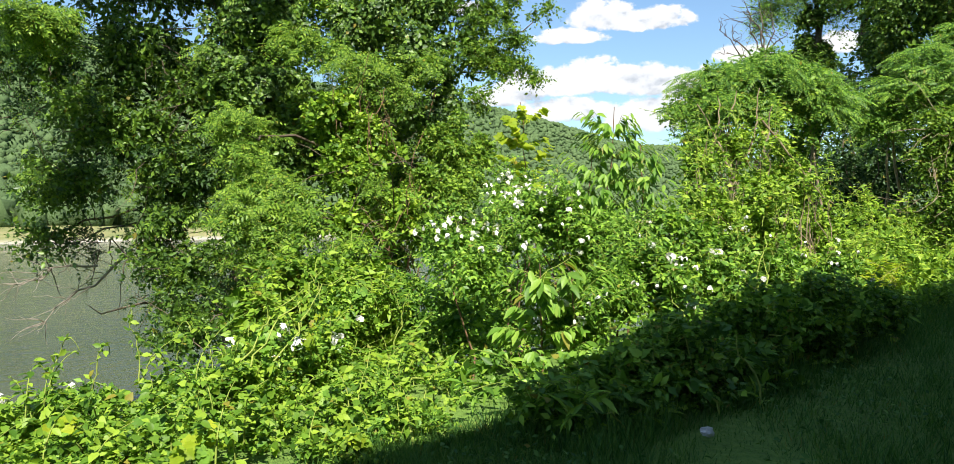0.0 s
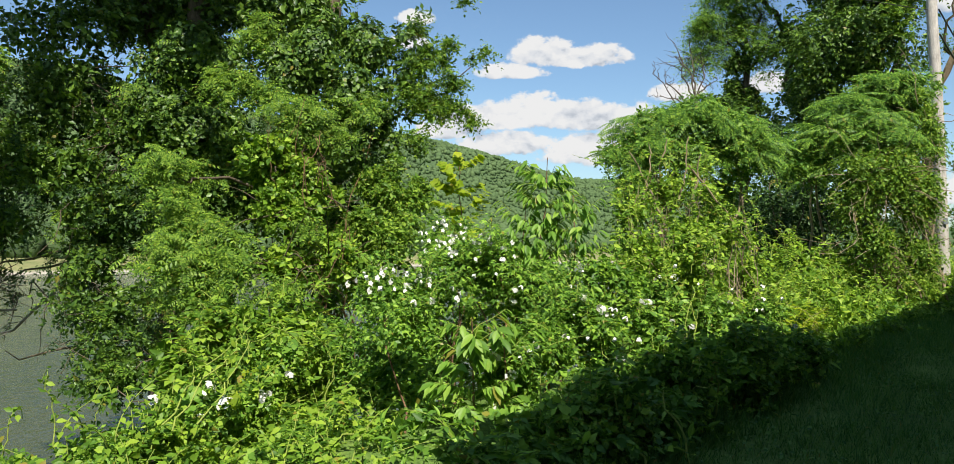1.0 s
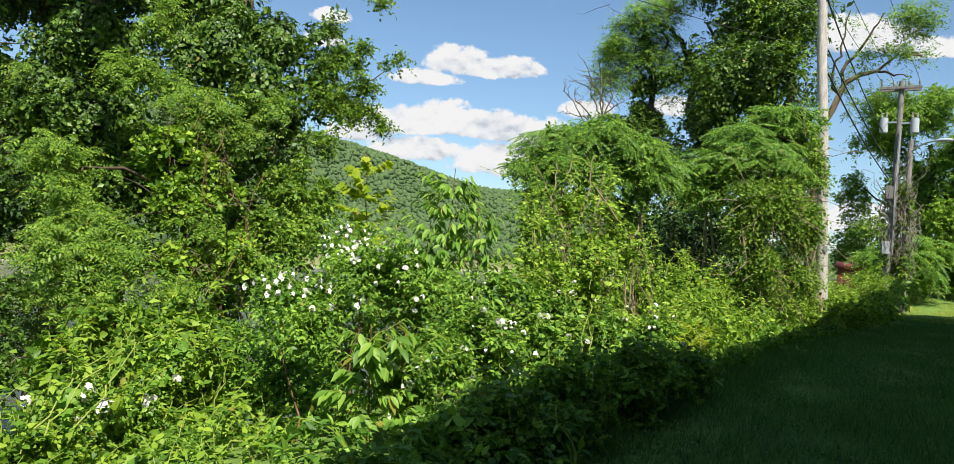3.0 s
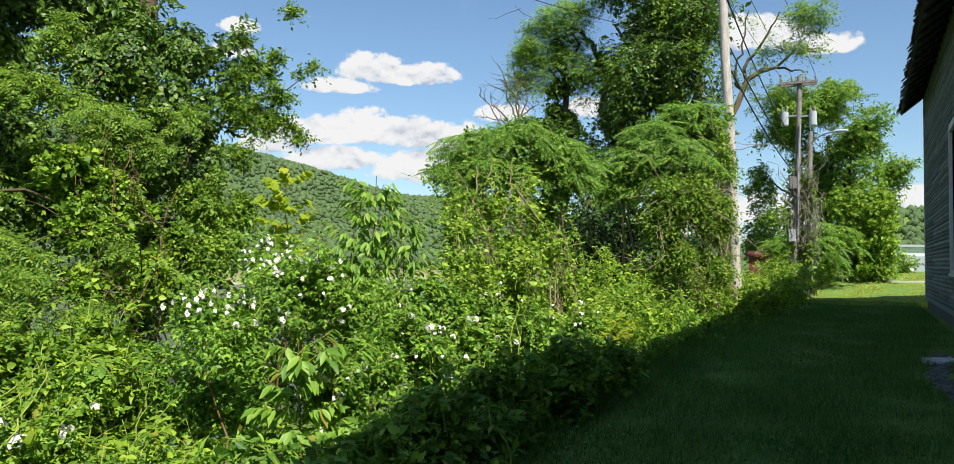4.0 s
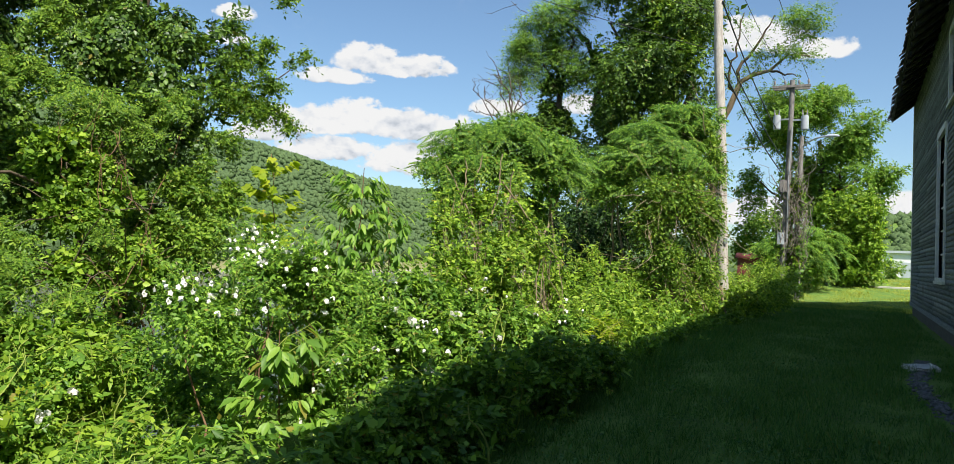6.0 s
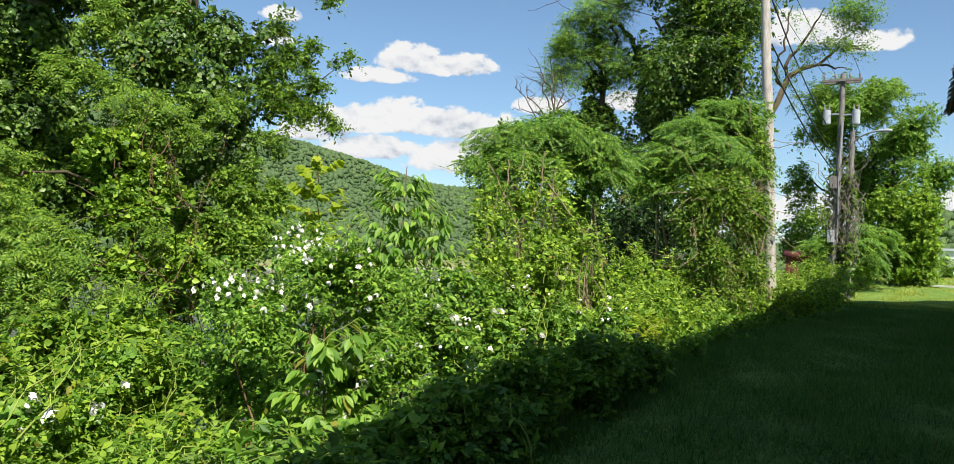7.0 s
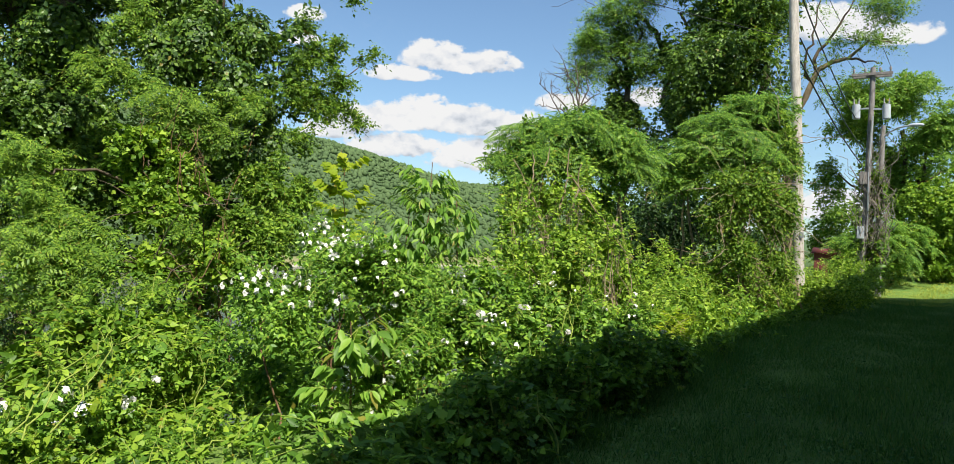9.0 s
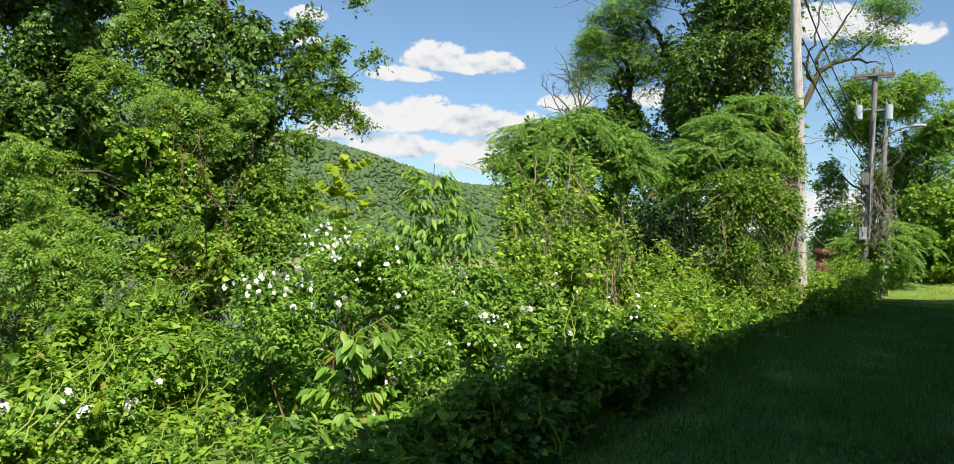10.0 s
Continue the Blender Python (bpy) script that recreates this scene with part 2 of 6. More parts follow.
m, n = material("ground_soil_and_turf")
f = n.noise(0.9, 7.0, n.where, 0.65)
g = n.noise(14.0, 5.0, n.where, 0.7)
h = n.noise(0.12, 4.0, n.where)
turf = n.ramp(n.math("ADD", n.math("MULTIPLY", f, 0.5), n.math("MULTIPLY", g, 0.5)), (0.32, (0.066, 0.116, 0.026)), (0.52, (0.132, 0.222, 0.042)), (0.72, (0.240, 0.310, 0.070)))
col = n.mix(n.step(h, 0.55, 0.75), turf, (0.16, 0.19, 0.05, 1))
# across the river: dry meadow behind a strip of pale sand
out = n.add("ShaderNodeSeparateXYZ")
n.put(out.inputs[0], n.where)
west = n.math("ADD", n.math("MULTIPLY", out.outputs[0], -1.0), n.math("MULTIPLY", f, 3.0))
hay = n.ramp(n.math("ADD", n.math("MULTIPLY", f, 0.6), n.math("MULTIPLY", h, 0.4)), (0.35, (0.13, 0.17, 0.055)), (0.5, (0.21, 0.21, 0.085)), (0.65, (0.30, 0.26, 0.13)))
col = n.mix(n.step(west, 104.0, 106.0), col, (0.36, 0.33, 0.26, 1))
col = n.mix(n.step(west, 113.5, 115.5), col, hay)
# forest floor and saplings under the ridge woods
col = n.mix(n.step(west, 186.0, 200.0), col, n.ramp(f, (0.3, (0.052, 0.088, 0.038)), (0.7, (0.095, 0.145, 0.056))))
finish(n, surface(n, col, 0.95, normal=n.bump(g, 0.8, 0.05), spec=0.15))
TURF = m

m, n = material("forest_canopy")
one = n.add("ShaderNodeNewGeometry").outputs["Random Per Island"]
f = n.noise(1.6, 6.0, n.where, 0.75)
g = n.noise(0.012, 3.0, n.where)
k = n.math("ADD", n.math("ADD", n.math("MULTIPLY", one, 0.22), n.math("MULTIPLY", f, 0.40)), n.math("MULTIPLY", g, 0.38))
col = n.ramp(k, (0.25, (0.066, 0.106, 0.045)), (0.5, (0.090, 0.138, 0.056)), (0.8, (0.116, 0.168, 0.066)))
finish(n, surface(n, col, 0.9, normal=n.bump(f, 0.5, 1.0), spec=0.05))
CANOPY = m

m, n = material("river_water")
s = n.add("ShaderNodeMapping")
s.inputs["Scale"].default_value = (1.0, 0.45, 1)
s.inputs["Rotation"].default_value = (0, 0, 0.5)
n.put(s.inputs[0], n.where)
r1 = n.noise(1.6, 5.0, s.outputs[0], 0.6)
r2 = n.noise(0.05, 3.0, s.outputs[0])
col = n.ramp(r2, (0.35, (0.040, 0.050, 0.022)), (0.65, (0.065, 0.072, 0.032)))
b = n.add("ShaderNodeBsdfPrincipled")
n.put(b.inputs["Base Color"], col)
b.inputs["Roughness"].default_value = 0.09
b.inputs["IOR"].default_value = 1.33
n.put(b.inputs["Normal"], n.bump(n.math("ADD", r1, n.math("MULTIPLY", n.noise(5.0, 3.0, s.outputs[0], 0.5), 0.35)), 0.7, 0.13))
finish(n, b.outputs[0])
WATER = m


# ---- mesh tools ----
rng = np.random.default_rng(7)


def mesh_from(name, verts, faces, mat, smooth=False):
    """A mesh from arrays: verts (n, 3), faces: a list of index arrays (k, 3) or (k, 4)."""
    me = bpy.data.meshes.new(name)
    verts = np.asarray(verts, dtype=np.float32)
    me.vertices.add(len(verts))
    me.vertices.foreach_set("co", verts.ravel())
    loops = np.concatenate([np.asarray(f).ravel() for f in faces]).astype(np.int32)
    sizes = np.concatenate([np.full(len(f), np.asarray(f).shape[1]) for f in faces])
    starts = np.concatenate([[0], np.cumsum(sizes)[:-1]]).astype(np.int32)
    me.loops.add(len(loops))
    me.loops.foreach_set("vertex_index", loops)
    me.polygons.add(len(sizes))
    me.polygons.foreach_set("loop_start", starts)
    if smooth:
        me.polygons.foreach_set("use_smooth", np.ones(len(sizes), dtype=bool))
    me.update(calc_edges=True)
    me.validate()
    me.materials.append(mat)
    return me


def thing(name, place, label, category, group="", kind=""):
    ob = new(name)
    ob.location = place
    ob.empty_display_size = 0.2
    return tagged(ob, label, category, group, kind)


def hang(ob, parent, label=""):
    """Makes ob, built in world places, a part of parent."""
    ob.parent = parent
    ob.matrix_parent_inverse = Matrix.Translation(parent.location).inverted() if parent.type == "EMPTY" else Matrix()
    return tagged(ob, label)


def part(name, me, parent, label=""):
    return hang(new(name, me), parent, label)


def from_bm(name, bm, mat, smooth=False):
    me = bpy.data.meshes.new(name)
    bm.normal_update()
    bm.to_mesh(me)
    bm.free()
    if smooth:
        me.polygons.foreach_set("use_smooth", np.ones(len(me.polygons), dtype=bool))
    me.materials.append(mat)
    return me


def box(lo, hi, bevel=0.0, bm=None):
    bm = bm or bmesh.new()
    lo, hi = Vector(lo), Vector(hi)
    made = bmesh.ops.create_cube(bm, size=1.0, matrix=Matrix.Translation((lo + hi) / 2) @ Matrix.Diagonal((*(hi - lo), 1)))
    if bevel:
        edges = {e for v in made["verts"] for e in v.link_edges}
        bmesh.ops.bevel(bm, geom=list(edges), offset=bevel, segments=2, affect="EDGES")
    return bm


def tubes(runs, sides=7):
    """Tapered round runs: each (points, radii). Returns verts and quads for mesh_from."""
    vs, fs, base = [], [], 0
    ang = np.linspace(0, 2 * np.pi, sides, endpoint=False)
    for pts, radii in runs:
        pts, radii = np.asarray(pts, float), np.asarray(radii, float)
        tang = np.gradient(pts, axis=0)
        tang /= np.linalg.norm(tang, axis=1)[:, None] + 1e-9
        ref = np.array([0.31, 0.95, 0.07]) if abs(tang[0, 2]) > 0.8 else np.array([0.05, 0.1, 1.0])
        a = np.cross(tang, ref)
        a /= np.linalg.norm(a, axis=1)[:, None] + 1e-9
        b = np.cross(tang, a)
        ring = pts[:, None] + radii[:, None, None] * (np.cos(ang)[None, :, None] * a[:, None] + np.sin(ang)[None, :, None] * b[:, None])
        vs.append(ring.reshape(-1, 3))
        k = np.arange(len(pts) - 1)[:, None] * sides
        i = np.arange(sides)[None]
        j = (i + 1) % sides
        fs.append((base + np.stack([k + i, k + j, k + sides + j, k + sides + i], -1)).reshape(-1, 4))
        base += len(pts) * sides
    return np.concatenate(vs), [np.concatenate(fs)]


def wander(start, end, steps=9, sway=0.15, sag=0.0):
    """A crooked line from start to end."""
    start, end = np.asarray(start, float), np.asarray(end, float)
    t = np.linspace(0, 1, steps)[:, None]
    length = np.linalg.norm(end - start)
    off = np.cumsum(rng.normal(0, 1, (steps, 3)), 0)
    off = (off - off[0] - t * (off[-1] - off[0])) * sway * length / steps ** 0.5
    line = start + t * (end - start) + off
    line[:, 2] += sag * length * 4 * (t * (1 - t))[:, 0]
    return line


def taper(a, b, steps=9):
    return np.linspace(a, b, steps)


# leaf shapes: x across, y along, z up from the blade
def leaf_small(width=0.28, lift=0.08):
    return np.array([(0, 0, 0), (width, 0.42, lift), (0, 1, -0.06), (-width, 0.42, lift)]), np.array([(0, 1, 2), (0, 2, 3)])


def leaf_oval(width=0.27, lift=0.07):
    v = np.array([(0, 0, 0), (width * 0.85, 0.25, lift), (width, 0.55, lift), (0, 1, -0.12), (-width, 0.55, lift), (-width * 0.85, 0.25, lift), (0, 0.5, 0)])
    return v, np.array([(0, 1, 6), (1, 2, 6), (2, 3, 6), (6, 3, 4), (6, 4, 5), (0, 6, 5)])


def leaf_heart():
    """A broad pointed leaf with a notched base and its two halves folded up a little."""
    v = np.array([(0, 0.08, 0), (0.34, 0.0, 0.05), (0.42, 0.34, 0.06), (0, 1, -0.14), (-0.42, 0.34, 0.06), (-0.34, 0.0, 0.05)])
    return v, np.array([(0, 1, 2), (0, 2, 3), (0, 3, 4), (0, 4, 5)])


def leaf_broad():
    return leaf_small(0.40, 0.10)


def leaf_lobed():
    out = [(0.05, -0.03), (0.28, -0.16), (0.44, 0.06), (0.62, 0.22), (0.49, 0.40), (0.50, 0.66), (0.27, 0.70), (0.14, 0.90), (0, 1.05)]
    left = [(-x, y) for x, y in out[::-1][1:]]
    ring = out + left
    v = [(0, 0.3, 0)] + [(x, y, 0.14 * abs(x) - 0.18 * max(0, y - 0.5)) for x, y in ring]
    k = len(ring)
    return np.array(v), np.array([(0, 1 + i, 1 + (i + 1) % k) for i in range(k)])


def leaf_feather(pairs=5, blade=0.30, width=0.2, droop=0.28):
    """A compound leaf: leaflets in pairs along a stalk, and one at the tip."""
    lv, lf = leaf_small(width, 0.05)
    vs, fs = [], []

    def add(at, turn, size):
        c, s = math.cos(turn), math.sin(turn)
        p = lv * size
        q = np.stack([p[:, 0] * c + p[:, 1] * s, -p[:, 0] * s + p[:, 1] * c, p[:, 2] - 0.35 * np.hypot(p[:, 0], p[:, 1])], -1) + at
        fs.append(lf + 4 * len(vs))
        vs.append(q)

    for i in range(pairs):
        y = 0.14 + 0.74 * i / max(1, pairs - 1)
        at = np.array([0, y, -droop * y * y])
        size = blade * (0.85 + 0.3 * math.sin(math.pi * y))
        add(at, 1.12, size)
        add(at, -1.12, size)
    add(np.array([0, 0.88, -droop * 0.77]), 0.0, blade)
    v = np.concatenate(vs)
    stalk = np.array([(-0.008, 0, 0), (0.008, 0, 0), (0, 0.9, -droop * 0.8)])
    return np.concatenate([v, stalk]), np.concatenate([*fs, [[len(v), len(v) + 1, len(v) + 2]]])


def unit(v):
    return v / (np.linalg.norm(v, axis=-1, keepdims=True) + 1e-9)


def spread(shape, place, normal, along, size):
    """Copies of a leaf shape at places, with normals, tip directions and sizes. Returns verts, faces."""
    v, f = shape
    N = unit(normal)
    T = unit(along - N * np.sum(along * N, -1, keepdims=True))
    X = np.cross(T, N)
    s = np.asarray(size)[:, None, None]
    out = place[:, None] + s * (v[None, :, 0:1] * X[:, None] + v[None, :, 1:2] * T[:, None] + v[None, :, 2:3] * N[:, None])
    faces = (f[None] + (np.arange(len(place)) * len(v))[:, None, None]).reshape(-1, f.shape[1])
    return out.reshape(-1, 3), faces


def leaf_pieces(shape, place, normal, along, size, mat, parent):
    """Single leaves, each an object of its own on one shared mesh, hung on parent."""
    me = mesh_from("leaf", shape[0], [shape[1]], mat)
    N = unit(normal)
    T = unit(along - N * np.sum(along * N, -1, keepdims=True))
    X = np.cross(T, N)
    back = Matrix.Translation(parent.location).inverted()
    for p, x, t, n, s in zip(place, X, T, N, size):
        ob = new("leaf", me)
        ob.parent, ob.matrix_parent_inverse = parent, back
        ob.matrix_basis = Matrix.Translation(p) @ Matrix((x, t, n)).transposed().to_4x4() @ Matrix.Diagonal((s, s, s, 1))


def ground_z(x, y):
    x, y = np.asarray(x, float), np.asarray(y, float)
    s = np.clip((-4.2 - x) / 13.5, 0, 1)
    z = -4.9 * s * s * (3 - 2 * s)
    f = np.clip((-x - 104) / 14, 0, 1)
    z = z + 2.6 * f * f * (3 - 2 * f) + 1.2 * np.clip((-x - 118) / 60, 0, 1)
    r = np.clip((-x - 190) / 290, 0, 1)
    ridge = 88 + 7 * np.sin(y / 170 + 0.6) + 4 * np.sin(y / 61)
    z = z + ridge * r * r * (3 - 2 * r) * (0.86 + 0.14 * np.clip((950 - y) / 400, 0, 1))
    lane = np.clip((y - 37) / 15, 0, 1)
    z = z + 0.95 * lane * lane * (3 - 2 * lane) * np.clip((x + 14) / 6, 0, 1)
    far = np.clip((y - 700) / 900, 0, 1)
    return z + 95 * far * far * (3 - 2 * far) * np.clip((x + 160) / 200, 0, 1)


def value_noise(p, scale, seed):
    """Smooth random values in 0..1 at places p."""
    table = np.random.default_rng(seed).random((24, 24, 24))
    q = np.asarray(p) / scale + 100.0
    i = np.floor(q).astype(int)
    t = q - i
    t = t * t * (3 - 2 * t)
    out = 0
    for dx in (0, 1):
        for dy in (0, 1):
            for dz in (0, 1):
                wgt = (t[:, 0] if dx else 1 - t[:, 0]) * (t[:, 1] if dy else 1 - t[:, 1]) * (t[:, 2] if dz else 1 - t[:, 2])
                out = out + wgt * table[(i[:, 0] + dx) % 24, (i[:, 1] + dy) % 24, (i[:, 2] + dz) % 24]
    return out


def clusters(blobs, count, clump, shell=0.5, skirt=False, up=0.5, seed=1, per=12, holes=0.36, droop=0.35, rise=0.45, face=0.3, lift=2.0, wild=0.62, lumps=7, solid=0.75, sun=0.3):
    """Leaf places along many small shoots over ellipsoids (x, y, z, half width, half height), with normals and tip directions."""
    r = np.random.default_rng(seed)
    all_blobs = [tuple(b) for b in blobs]
    if skirt:
        for x, y, z, hw, hh in blobs:
            g = float(ground_z(x, y))
            if z - hh * 0.6 > g + 0.15:
                all_blobs.append((x, y, (z + g) / 2 - 0.05, hw * 0.92, max(0.15, (z - g) / 2)))
    b = np.array(all_blobs)
    if lumps:   # break the smooth masses into uneven lumps
        own = np.repeat(np.arange(len(b)), lumps)
        d = unit(r.normal(size=(len(own), 3)))
        ax = np.stack([b[:, 3], b[:, 3], b[:, 4]], -1)[own]
        c = b[own, :3] + d * ax * r.uniform(0.35, 0.85, len(own))[:, None]
        k = r.uniform(0.26, 0.52, len(own))[:, None] * r.uniform(0.8, 1.25, (len(own), 2))
        small = np.concatenate([c, b[own, 3:] * k], 1)
        core = b.copy()
        core[:, 3:] *= solid
        b = np.concatenate([core, small])
    b[:, 3] = np.maximum(b[:, 3] - 0.7 * clump, 0.45 * b[:, 3])
    b[:, 4] = np.maximum(b[:, 4] - 0.7 * clump, 0.45 * b[:, 4])
    area = b[:, 3] * (b[:, 3] + 2 * b[:, 4])
    m = max(len(b), int(count / per / (1 - holes * 0.8)))
    pick = r.choice(len(b), m, p=area / area.sum())
    d = unit(r.normal(size=(m, 3)))
    rad = shell + (1 - shell) * r.random(m) ** 0.6
    axes = np.stack([b[:, 3], b[:, 3], b[:, 4]], -1)[pick]
    base = b[pick, :3] + d * axes * rad[:, None]
    lump = value_noise(base, clump * 3.2, seed) * 0.65 + value_noise(base, clump * 1.3, seed + 1) * 0.35
    keep = lump > holes
    base, d, axes, lump = base[keep], d[keep], axes[keep], lump[keep]
    m = len(base)
    out = unit(d / axes)
    base = base + out * ((lump - 0.5) * lift * clump)[:, None]
    axis = unit(0.75 * out + np.array([0, 0, rise]) + 0.6 * r.normal(size=(m, 3)))
    long = clump * (0.5 + 1.1 * r.random(m) ** 1.5)
    which = np.repeat(np.arange(m), per)
    t = np.tile(np.linspace(0.1, 1.0, per), m) + r.normal(size=m * per) * 0.06
    ax = axis[which]
    side = r.normal(size=(m * per, 3))
    side = unit(side - ax * np.sum(side * ax, -1, keepdims=True))
    p = base[which] + ax * (long[which] * t)[:, None] + side * (0.10 * clump * r.random(m * per))[:, None]
    p[:, 2] -= droop * long[which] * t * t
    nrm = unit(face * (0.5 * ax + 0.8 * out[which]) + np.array([0, 0, up]) + sun * np.array(SUN_FROM) + wild * r.normal(size=p.shape))
    tip = unit(0.6 * ax + 0.85 * side + np.array([0, 0, -0.3]) + 0.25 * r.normal(size=p.shape))
    ok = p[:, 2] > ground_z(p[:, 0], p[:, 1]) + 0.02
    return p[ok], nrm[ok], tip[ok], r


def foliage(name, blobs, count, clump, shape, size, mat, parent, label="", **kw):
    p, nrm, tip, r = clusters(blobs, count, clump, **kw)
    v, f = spread(shape, p, nrm, tip, size * (0.5 + 1.25 * r.random(len(p)) ** 2.2))
    return tagged(part(name, mesh_from(name, v, [f], mat), parent, label), kind="stuff")


def twigs(blobs, count, length, radius, seed=3, up=0.6):
    """Thin crooked shoots that stand out of the blobs."""
    r = np.random.default_rng(seed)
    b = np.array([tuple(q) for q in blobs])
    runs = []
    for i in range(count):
        k = r.integers(len(b))
        d = unit(r.normal(size=3) + np.array([0, 0, up]))
        a = b[k, :3] + d * np.array([b[k, 3], b[k, 3], b[k, 4]]) * r.uniform(0.1, 0.7)
        e = a + unit(d + 0.4 * r.normal(size=3)) * length * r.uniform(0.5, 1.3)
        runs.append((wander(a, e, 6, 0.12), taper(radius, radius * 0.3, 6)))
    return tubes(runs, 4)


def shoots(blobs, count, length, leaf, size, mat, parent, seed, label="", stem=None, leaves=16):
    """Upright leafy shoots that stand proud of the blobs, each bending over at its tip."""
    r = np.random.default_rng(seed)
    P, N, T, runs = [], [], [], []
    for i in range(count):
        x, y, z, hw, hh = blobs[r.integers(len(blobs))]
        d = unit(r.normal(size=3) * (1, 1, 0.5) + (0.25, -0.2, 0.9))
        a = np.array([x, y, z]) + d * (hw, hw, hh) * 0.8
        ln = length * r.uniform(0.45, 1.25)
        lean = r.normal(size=2) * 0.45
        t = np.linspace(0, 1, 7)
        line = a + np.stack([lean[0] * t * t, lean[1] * t * t, t - 0.22 * t * t * t], -1) * ln
        runs.append((line, taper(0.006, 0.002, 7)))
        k = r.uniform(0.1, 1.0, leaves)
        q = np.stack([np.interp(k, t, line[:, c]) for c in range(3)], -1)
        ang = np.arange(leaves) * 2.4 + r.random()
        out = np.stack([np.cos(ang), np.sin(ang), 0.15 + 0.3 * r.normal(size=leaves)], -1)
        P.append(q)
        T.append(unit(out))
        N.append(unit(np.array([0, 0, 0.9]) + 0.35 * np.array(SUN_FROM) + 0.35 * r.normal(size=(leaves, 3))))
    P, N, T = np.concatenate(P), np.concatenate(N), np.concatenate(T)
    v, f = spread(leaf, P, N, T, size * r.uniform(0.55, 1.3, len(P)))
    tagged(part("shoot_leaves", mesh_from("shoot_leaves", v, [f], mat), parent, label), kind="stuff")
    v, f = tubes(runs, 4)
    tagged(part("shoot_wood", mesh_from("shoot_wood", v, f, stem or STEM, True), parent), kind="stuff")


def rosettes(name, blobs, hubs, leaf, size, mat, parent, seed, label="", each=10, lift=0.25):
    """Shoots that end in a wheel of long drooping compound leaves, over the upper side of the blobs."""
    r = np.random.default_rng(seed)
    b = np.array([tuple(q) for q in blobs])
    area = b[:, 3] * (b[:, 3] + b[:, 4])
    pick = r.choice(len(b), hubs, p=area / area.sum())
    d = unit(r.normal(size=(hubs, 3)) + (0.25, -0.3, 0.55))
    hub = b[pick, :3] + d * np.stack([b[pick, 3], b[pick, 3], b[pick, 4]], -1) * r.uniform(0.5, 1.3, (hubs, 1))
    own = np.repeat(np.arange(hubs), each)
    k = len(own)
    ang = r.random(hubs)[own] * 6.283 + np.tile(np.arange(each) * 2.4, hubs) + 0.25 * r.normal(size=k)
    rise = r.uniform(-0.45, 0.55, k) + 0.25 * d[own, 2]
    tip = unit(np.stack([np.cos(ang), np.sin(ang), rise], -1) + 0.45 * d[own] * (1, 1, 0))
    nrm = unit(np.array([0, 0, 0.55]) + 0.9 * np.array(SUN_FROM) + 0.4 * d[own] + 0.3 * r.normal(size=(k, 3)))
    p = hub[own] - np.array([0, 0, 1.0]) * (lift * size * np.tile(np.arange(each), hubs) / each)[:, None]
    v, f = spread(leaf, p, nrm, tip, size * r.uniform(0.6, 1.2, k))
    return tagged(part(name, mesh_from(name, v, [f], mat), parent, label), kind="stuff")


# ---- land, river, hills ----
gx = np.concatenate([-np.geomspace(1400, 130, 34), np.linspace(-124, -100, 13), np.linspace(-90, -24, 9), np.linspace(-20, 8, 57), np.geomspace(9, 1500, 26)])
gy = np.concatenate([-np.geomspace(700, 22, 14), np.linspace(-18, 60, 79), np.geomspace(62, 3500, 44)])
X, Y = np.meshgrid(gx, gy, indexing="ij")
Z = ground_z(X, Y)
near = (np.abs(X) < 16) & (np.abs(Y) < 60)
Z = Z + np.where(near, 0.035 * np.sin(X * 2.1 + Y * 0.7) * np.sin(Y * 0.9 - X * 0.4) - 0.02, 0)
ny = len(gy)
i, j = np.meshgrid(np.arange(len(gx) - 1), np.arange(ny - 1), indexing="ij")
quads = np.stack([i * ny + j, (i + 1) * ny + j, (i + 1) * ny + j + 1, i * ny + j + 1], -1).reshape(-1, 4)
ground = new("ground", mesh_from("ground", np.stack([X, Y, Z], -1).reshape(-1, 3), [quads], TURF, True))
tagged(ground, "mown grass lane falling to a weedy river bank", "ground", kind="structure")

bm = bmesh.new()
bmesh.ops.create_grid(bm, x_segments=2, y_segments=2, size=1.0, matrix=Matrix.Translation((-61, 400, -3.4)) @ Matrix.Diagonal((51, 1100, 1, 1)))
water = tagged(new("water", from_bm("water", bm, WATER)), "wide calm olive-green river with small ripples", "river", kind="structure")

# wooded ridge beyond the river: many lumpy crowns
low = bmesh.new()
bmesh.ops.create_icosphere(low, subdivisions=1, radius=1.0)
iv1 = np.array([v.co[:] for v in low.verts])
if1 = np.array([[q.index for q in fc.verts] for fc in low.faces])
low.free()


